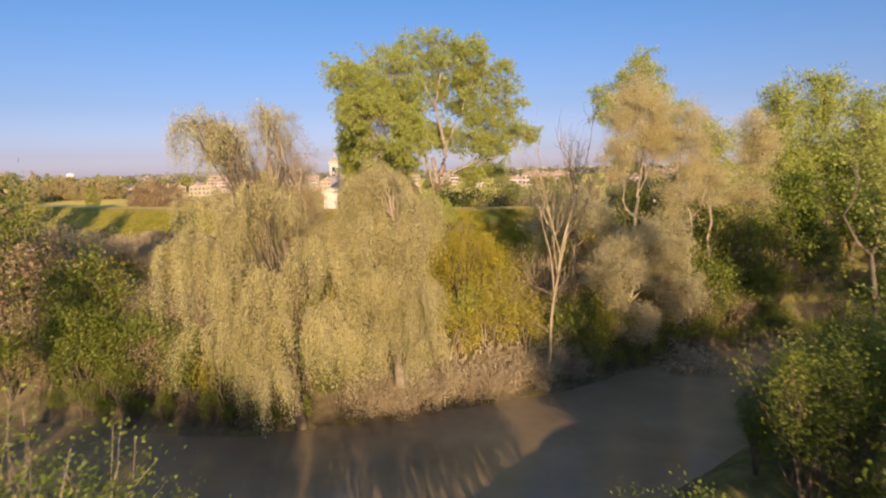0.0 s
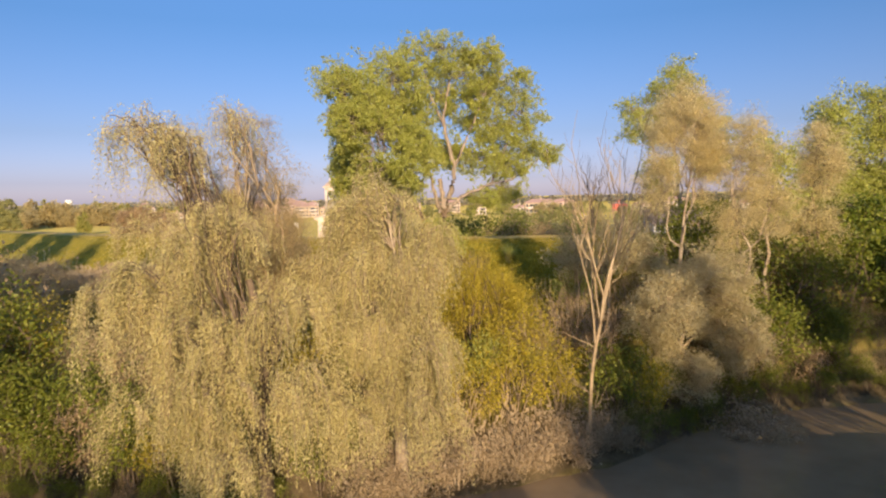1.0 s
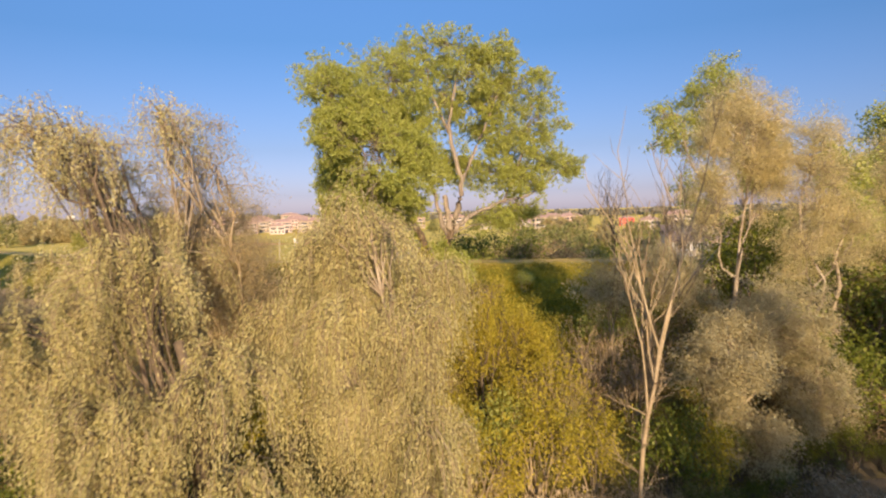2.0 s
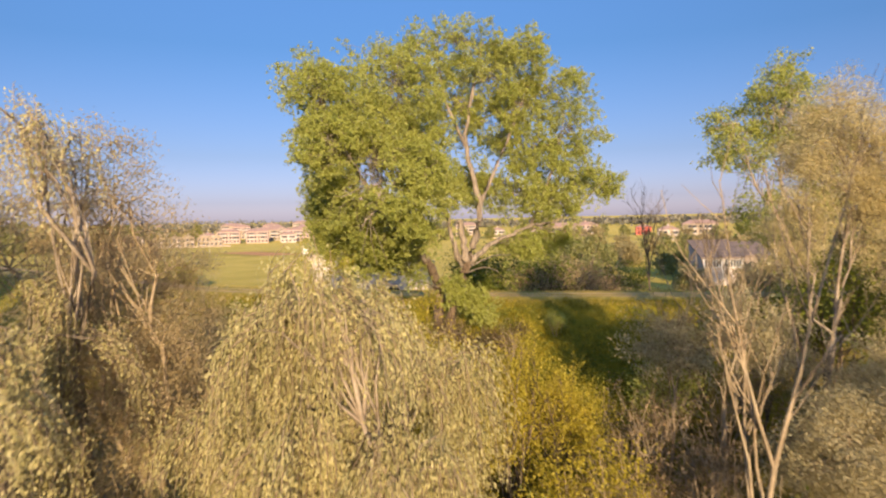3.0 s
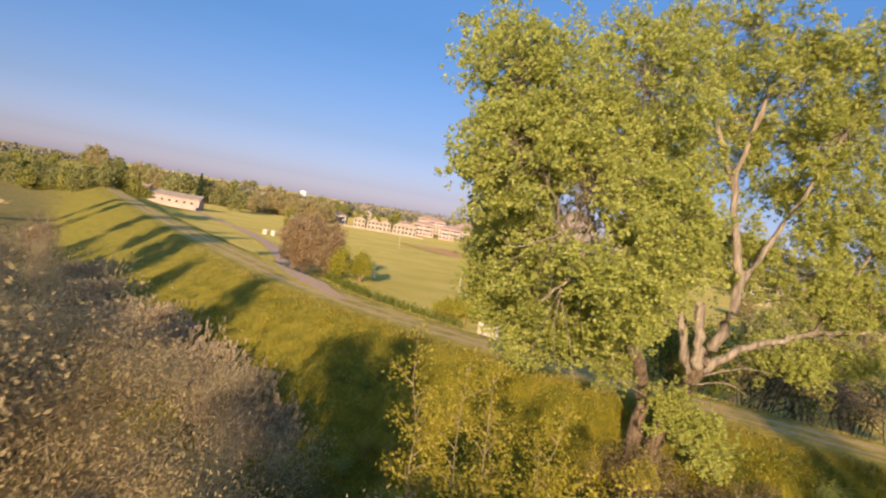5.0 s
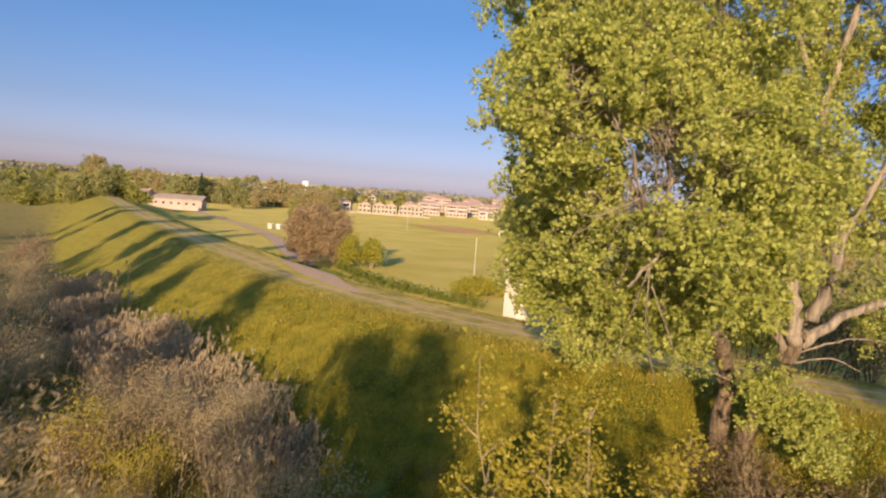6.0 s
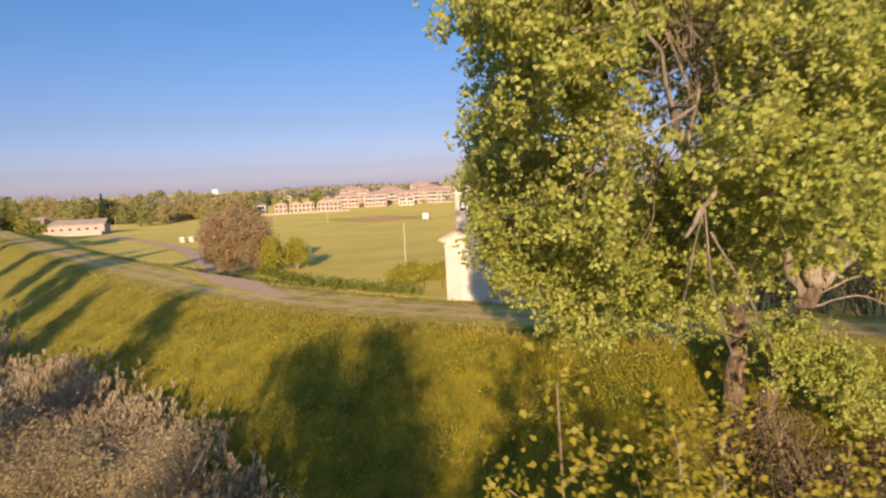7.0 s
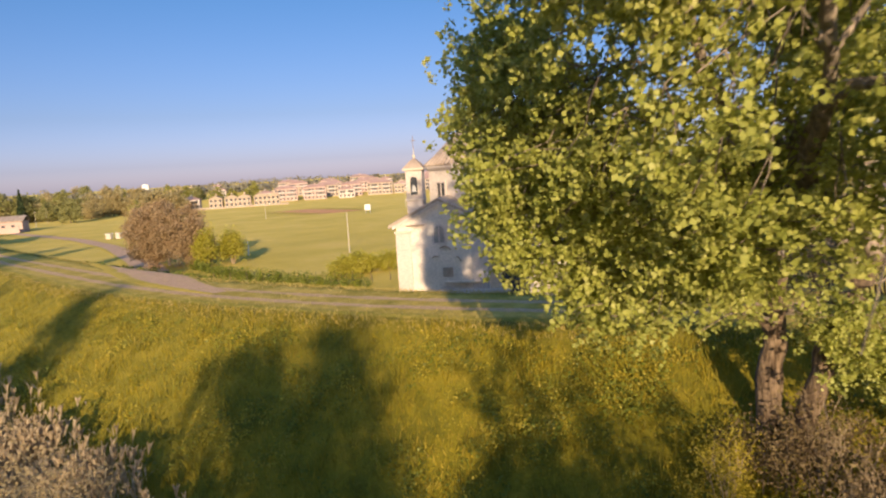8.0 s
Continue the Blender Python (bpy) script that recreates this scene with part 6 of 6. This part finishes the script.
def build_farm(x, y, z, turn):
    t = thing("farmhouse", "long low rosy farm building with pale roofs behind a wall", "house", at=(x, y, z), turn=turn)
    part("wall", box(-13, 13, 4, 14, 0, 4.6), STUCCO_PINK, t)
    part("roof", prism([(3.3, 4.5), (9, 6.4), (14.7, 4.5), (14.7, 4.8), (9, 6.75), (3.3, 4.8)], -13.6, 13.6), TILE_GREY, t).matrix_basis = Matrix.Rotation(radians(90), 4, "Z") @ Matrix.Scale(-1, 4, (0, 1, 0))
    part("tower", box(-15, -10, 2, 8, 0, 7.4), STUCCO_PINK, t)
    part("tower_roof", prism([(1.6, 7.4), (5, 8.6), (8.4, 7.4)], -15.4, -9.6), TILE_RED, t).matrix_basis = Matrix.Rotation(radians(90), 4, "Z") @ Matrix.Scale(-1, 4, (0, 1, 0))
    for k in range(6):
        part("window", box(-8 + k * 3.4, -6.8 + k * 3.4, 3.94, 4.04, 1.6, 3.2), DARK_GLASS_AND_SHADE, t)
    part("garden_wall", box(-12, 13, -1.2, -0.9, 0, 2.4, 0.05), STUCCO_PINK, t, "rosy boundary wall")
    return t


build_farm(-240, 268, FIELD, 30)


def pole(name, label, x, y, h, r, mat, cap=False):
    z = ground_at(x, y) - 0.1
    t = thing(name, label, "pole", "field poles", at=(x, y, z))
    part("shaft", lathe([(r * 1.5, 0), (r * 1.3, 0.4), (r, 0.45), (r * 0.8, h)], 10), mat, t)
    if cap:
        part("lamp_head", box(-0.25, 0.25, -0.7, 0.2, h - 0.05, h + 0.15, 0.04), METAL, t)
    return t


for px, py, h in ((-49.0, 160.0, 7.2), (-131, 292, 7.0), (-84, 330, 8.0), (-60, 320, 8.0), (-243, 292, 7.5), (-262, 318, 7.5), (-283, 348, 7.5), (-302, 418, 7), (-312, 420, 7)):
    pole("lamp_post", "tall thin pale pole at the edge of the field", px, py, h, 0.08, CONCRETE)
pole("marker_post", "short white post by the field", -69.0, 161.0, 2.7, 0.09, WHITE_PAINT)
for k in range(22):
    pole("fence_post", "thin wooden fence post along the field", -66 + 2.6 * k, 131.5 - 0.25 * k, 1.3, 0.05, BARK_BROWN)

board = thing("signboard", "white board on two posts at the far side of the field", "signboard", at=(-88.5, 291, FIELD))
part("panel", box(-1.15, 1.15, -0.1, 0.1, 1.3, 3.4, 0.03), WHITE_PAINT, board)
for px in (-0.9, 0.9):
    part("post", box(px - 0.09, px + 0.09, 0.1, 0.28, 0, 3.2), METAL, board)
for k in range(2):
    bn = thing("roadside_box", "small pale box beside the lane", "box", "roadside boxes", at=(-144.3 + 2.6 * k, 219.0 + 1.0 * k, ground_at(-143, 219.5)))
    part("body", box(-0.8, 0.8, -0.6, 0.6, 0, 1.5, 0.05), CONCRETE, bn)
    part("lid", box(-0.9, 0.9, -0.7, 0.7, 1.5, 1.65, 0.03), WHITE_PAINT, bn)

wt = thing("water_tower", "distant white water tower on the skyline", "water tower", at=(-547, 800, FIELD))
part("stem", lathe([(3.0, 0), (2.3, 4), (2.1, 15)], 16), WHITE_PAINT, wt)
part("tank", lathe([(2.1, 15), (4.4, 17), (4.6, 22.5), (4.0, 23.4), (1.0, 24)], 20), WHITE_PAINT, wt)

# bushes and trees beyond the levee
crown_tree("bush", "big round reddish-brown bush beside the lane", "bush", 201, (-77.0, 148.5, ground_at(-77.0, 148.5)), (-77.0, 148.5, 12.2),
           [((-78.5, 148.0, 17.0), (4.2, 4.0, 4.6), 1.6), ((-74.0, 148.5, 15.6), (3.6, 3.6, 4.2), 1.4), ((-80.5, 148.5, 14.2), (3.2, 3.2, 3.4), 0.9), ((-71.8, 149.0, 13.0), (2.4, 2.6, 2.6), 0.7)], LEAF_BROWN, BARK_PALE, 0.18, 90, 0.26, clumps=64, sigma=0.62)
shrub("bush", "round yellow-green bush at the field's edge", "bush", 202, (-68.7, 146.2), 5.2, 1.8, LEAF_BRIGHT, TWIG_TAN, 12, 0.19, 18, "field bushes", 2, 0.06, 0.4)
shrub("bush", "round yellow-green bush at the field's edge", "bush", 203, (-65.4, 149.0), 4.8, 1.6, LEAF_BRIGHT, TWIG_TAN, 12, 0.19, 18, "field bushes", 2, 0.06, 0.4)
HEDGE = shrub("bush", "loose yellow-green hedge bush along the field", "bush", 204, (-38.0, 133.0), 2.6, 2.0, LEAF_BRIGHT, TWIG_TAN, 12, 0.16, 12, "hedge bushes", 2, 0.04, 0.3)
for k in range(7):
    spread({"h": HEDGE}, [("h", -40 + 1.6 * k, 131.5 + 2.2 * k, RNG.uniform(0.6, 0.95))])

# far leaf colours lightened and greyed in place of distance haze
FAR_GREEN = leaf_material("hazed_green", [(0.0, (0.20, 0.205, 0.075)), (0.5, (0.32, 0.315, 0.115)), (1.0, (0.43, 0.41, 0.165))], 0.5)
FAR_TAN = leaf_material("hazed_tan", [(0.0, (0.32, 0.265, 0.12)), (0.5, (0.45, 0.375, 0.18)), (1.0, (0.56, 0.475, 0.25))], 0.5)
FAR_FRESH = leaf_material("hazed_fresh", [(0.0, (0.18, 0.19, 0.045)), (0.5, (0.31, 0.305, 0.07)), (1.0, (0.43, 0.40, 0.12))], 0.45)
FAR_TREES = {
    "olive": crown_tree("far_tree", "rounded olive-green tree in the distance", "tree", 211, (-262, 340, FIELD), (-262, 340, FIELD + 3), [((-262, 340, FIELD + 6.6), (4.6, 4.6, 4.2), 1.3), ((-265, 340, FIELD + 3.4), (3.4, 3.4, 2.8), 0.9), ((-259, 340, FIELD + 3.4), (3.4, 3.4, 2.8), 0.9)], FAR_GREEN, BARK_BROWN, 0.52, 36, 0.3, "distant trees", clumps=26, sigma=0.95, twiggy=False),
    "tan": crown_tree("far_tree", "rounded yellowish budding tree in the distance", "tree", 212, (-276, 372, FIELD), (-276, 372, FIELD + 3), [((-276, 372, FIELD + 6.6), (4.6, 4.6, 4.2), 1.3), ((-273, 372, FIELD + 3.4), (3.4, 3.4, 2.8), 0.9), ((-279, 372, FIELD + 3.4), (3.4, 3.4, 2.8), 0.9)], FAR_TAN, BARK_BROWN, 0.52, 36, 0.3, "distant trees", clumps=26, sigma=0.95, twiggy=False),
    "fresh": crown_tree("far_tree", "rounded fresh green tree in the distance", "tree", 213, (-215, 225, FIELD), (-215, 225, FIELD + 3), [((-215, 225, FIELD + 6.6), (4.6, 4.6, 4.2), 1.3), ((-217, 226, FIELD + 3.4), (3.4, 3.4, 2.8), 0.9), ((-212, 224, FIELD + 3.4), (3.4, 3.4, 2.8), 0.9)], FAR_FRESH, BARK_BROWN, 0.52, 36, 0.3, "distant trees", clumps=26, sigma=0.95, twiggy=False),
}


def far_row(n, x0, y0, x1, y1, kinds, s0, s1, scatter):
    for k in range(n):
        u = (k + RNG.uniform(-0.3, 0.3)) / max(1, n - 1)
        x, y = x0 + (x1 - x0) * u + RNG.uniform(-scatter, scatter), y0 + (y1 - y0) * u + RNG.uniform(-scatter, scatter)
        s = RNG.uniform(s0, s1)
        copy_thing(FAR_TREES[RNG.choice(kinds)], pose(x, y, ground_at(x, y) - 0.2, 0, 0, RNG.uniform(0, 360)) @ Matrix.Diagonal((s, s, s * RNG.uniform(0.85, 1.2), 1)))


far_row(18, -312, 380, -252, 420, ("tan", "tan", "fresh", "tan"), 0.9, 1.35, 6)
far_row(12, -330, 360, -300, 380, ("olive", "tan"), 0.9, 1.4, 8)
far_row(14, -300, 216, -205, 190, ("olive", "olive", "fresh"), 0.6, 0.95, 8)
far_row(14, -420, 320, -270, 225, ("olive", "fresh"), 0.7, 1.1, 10)
far_row(9, -218, 188, -170, 186, ("olive", "fresh", "olive"), 0.6, 0.85, 5)
far_row(16, -560, 480, -330, 400, ("olive", "tan", "olive"), 1.0, 1.6, 15)
far_row(22, -520, 640, -280, 560, ("olive", "tan", "fresh"), 0.9, 1.3, 16)
spread(THICKET, [(RNG.choice(("green", "grey", "green", "brown")), -8 + 2.6 * k + RNG.uniform(-1.5, 1.5), 103 + 0.7 * k + RNG.uniform(-4, 4), RNG.uniform(1.15, 1.7) if k < 11 else RNG.uniform(0.6, 0.9)) for k in range(27) if k < 9 or k % 3 == 0])
far_row(16, -4, 134, 70, 146, ("olive", "tan", "tan"), 0.4, 0.55, 6)
far_row(16, -2, 205, 110, 215, ("tan", "olive", "tan"), 0.55, 0.75, 12)
far_row(16, 4, 270, 140, 285, ("tan", "tan", "olive"), 0.6, 0.8, 14)
far_row(8, 55, 150, 100, 140, ("olive", "tan"), 0.6, 0.9, 8)
far_row(6, 2, 170, 32, 180, ("olive", "tan"), 0.5, 0.8, 6)
far_row(20, 20, 330, 180, 360, ("olive", "tan"), 0.6, 0.9, 15)
far_row(12, -60, 540, 200, 560, ("olive", "tan"), 0.8, 1.1, 20)
copy_thing(FAR_TREES["fresh"], pose(-180, 280, FIELD, 0, 0, 40) @ Matrix.Diagonal((0.55, 0.55, 0.9, 1)))

conifer_rng = np.random.RandomState(3)
con = thing("conifer", "dark pointed conifer in the tree line", "tree", at=(-311, 361, FIELD))
part("trunk", lathe([(0.3, 0), (0.1, 17)], 8), BARK_BROWN, con)
tiers = []
for k in range(1500):
    h = conifer_rng.rand() ** 1.3
    a, r = conifer_rng.rand() * math.tau, (1 - h) * 3.0 * (0.4 + 0.6 * conifer_rng.rand())
    tiers.append((r * math.cos(a), r * math.sin(a), 2.5 + 16 * h - 0.15 * r))
part_mesh("crown", leaf_cards("crown", np.array(tiers), 0.7, conifer_rng, 1.6), leaf_material("conifer_needles", [(0.0, (0.012, 0.025, 0.01)), (0.5, (0.03, 0.05, 0.02)), (1.0, (0.06, 0.08, 0.03))], 0.1), con)

# wooded skyline
w_rng = np.random.RandomState(12)
n = 26000
az = w_rng.uniform(-1.15, 0.75, n)
dist = w_rng.choice([720, 950, 1250], n) + w_rng.randn(n) * 22
wx, wy = np.sin(az) * dist, 60 + np.cos(az) * dist
crest = 5.0 + 4.5 * (0.5 + 0.5 * np.sin(az * 60 + dist)) * (0.6 + 0.4 * np.sin(az * 173)) + 10 * np.exp(-((az + 0.45) / 0.16) ** 2) * (dist > 1100)
wz = ground_height(wx, wy) + crest * w_rng.rand(n) ** 0.7
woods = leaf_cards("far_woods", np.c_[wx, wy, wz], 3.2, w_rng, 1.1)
# haze over the woods is put into their greyed leaf colour
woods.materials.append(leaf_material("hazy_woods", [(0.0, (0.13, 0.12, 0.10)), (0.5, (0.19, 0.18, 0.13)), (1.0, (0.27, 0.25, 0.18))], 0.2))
tagged(new("far_woods", woods), "olive woods along the horizon, greyed in colour for haze", "woods", kind="stuff")
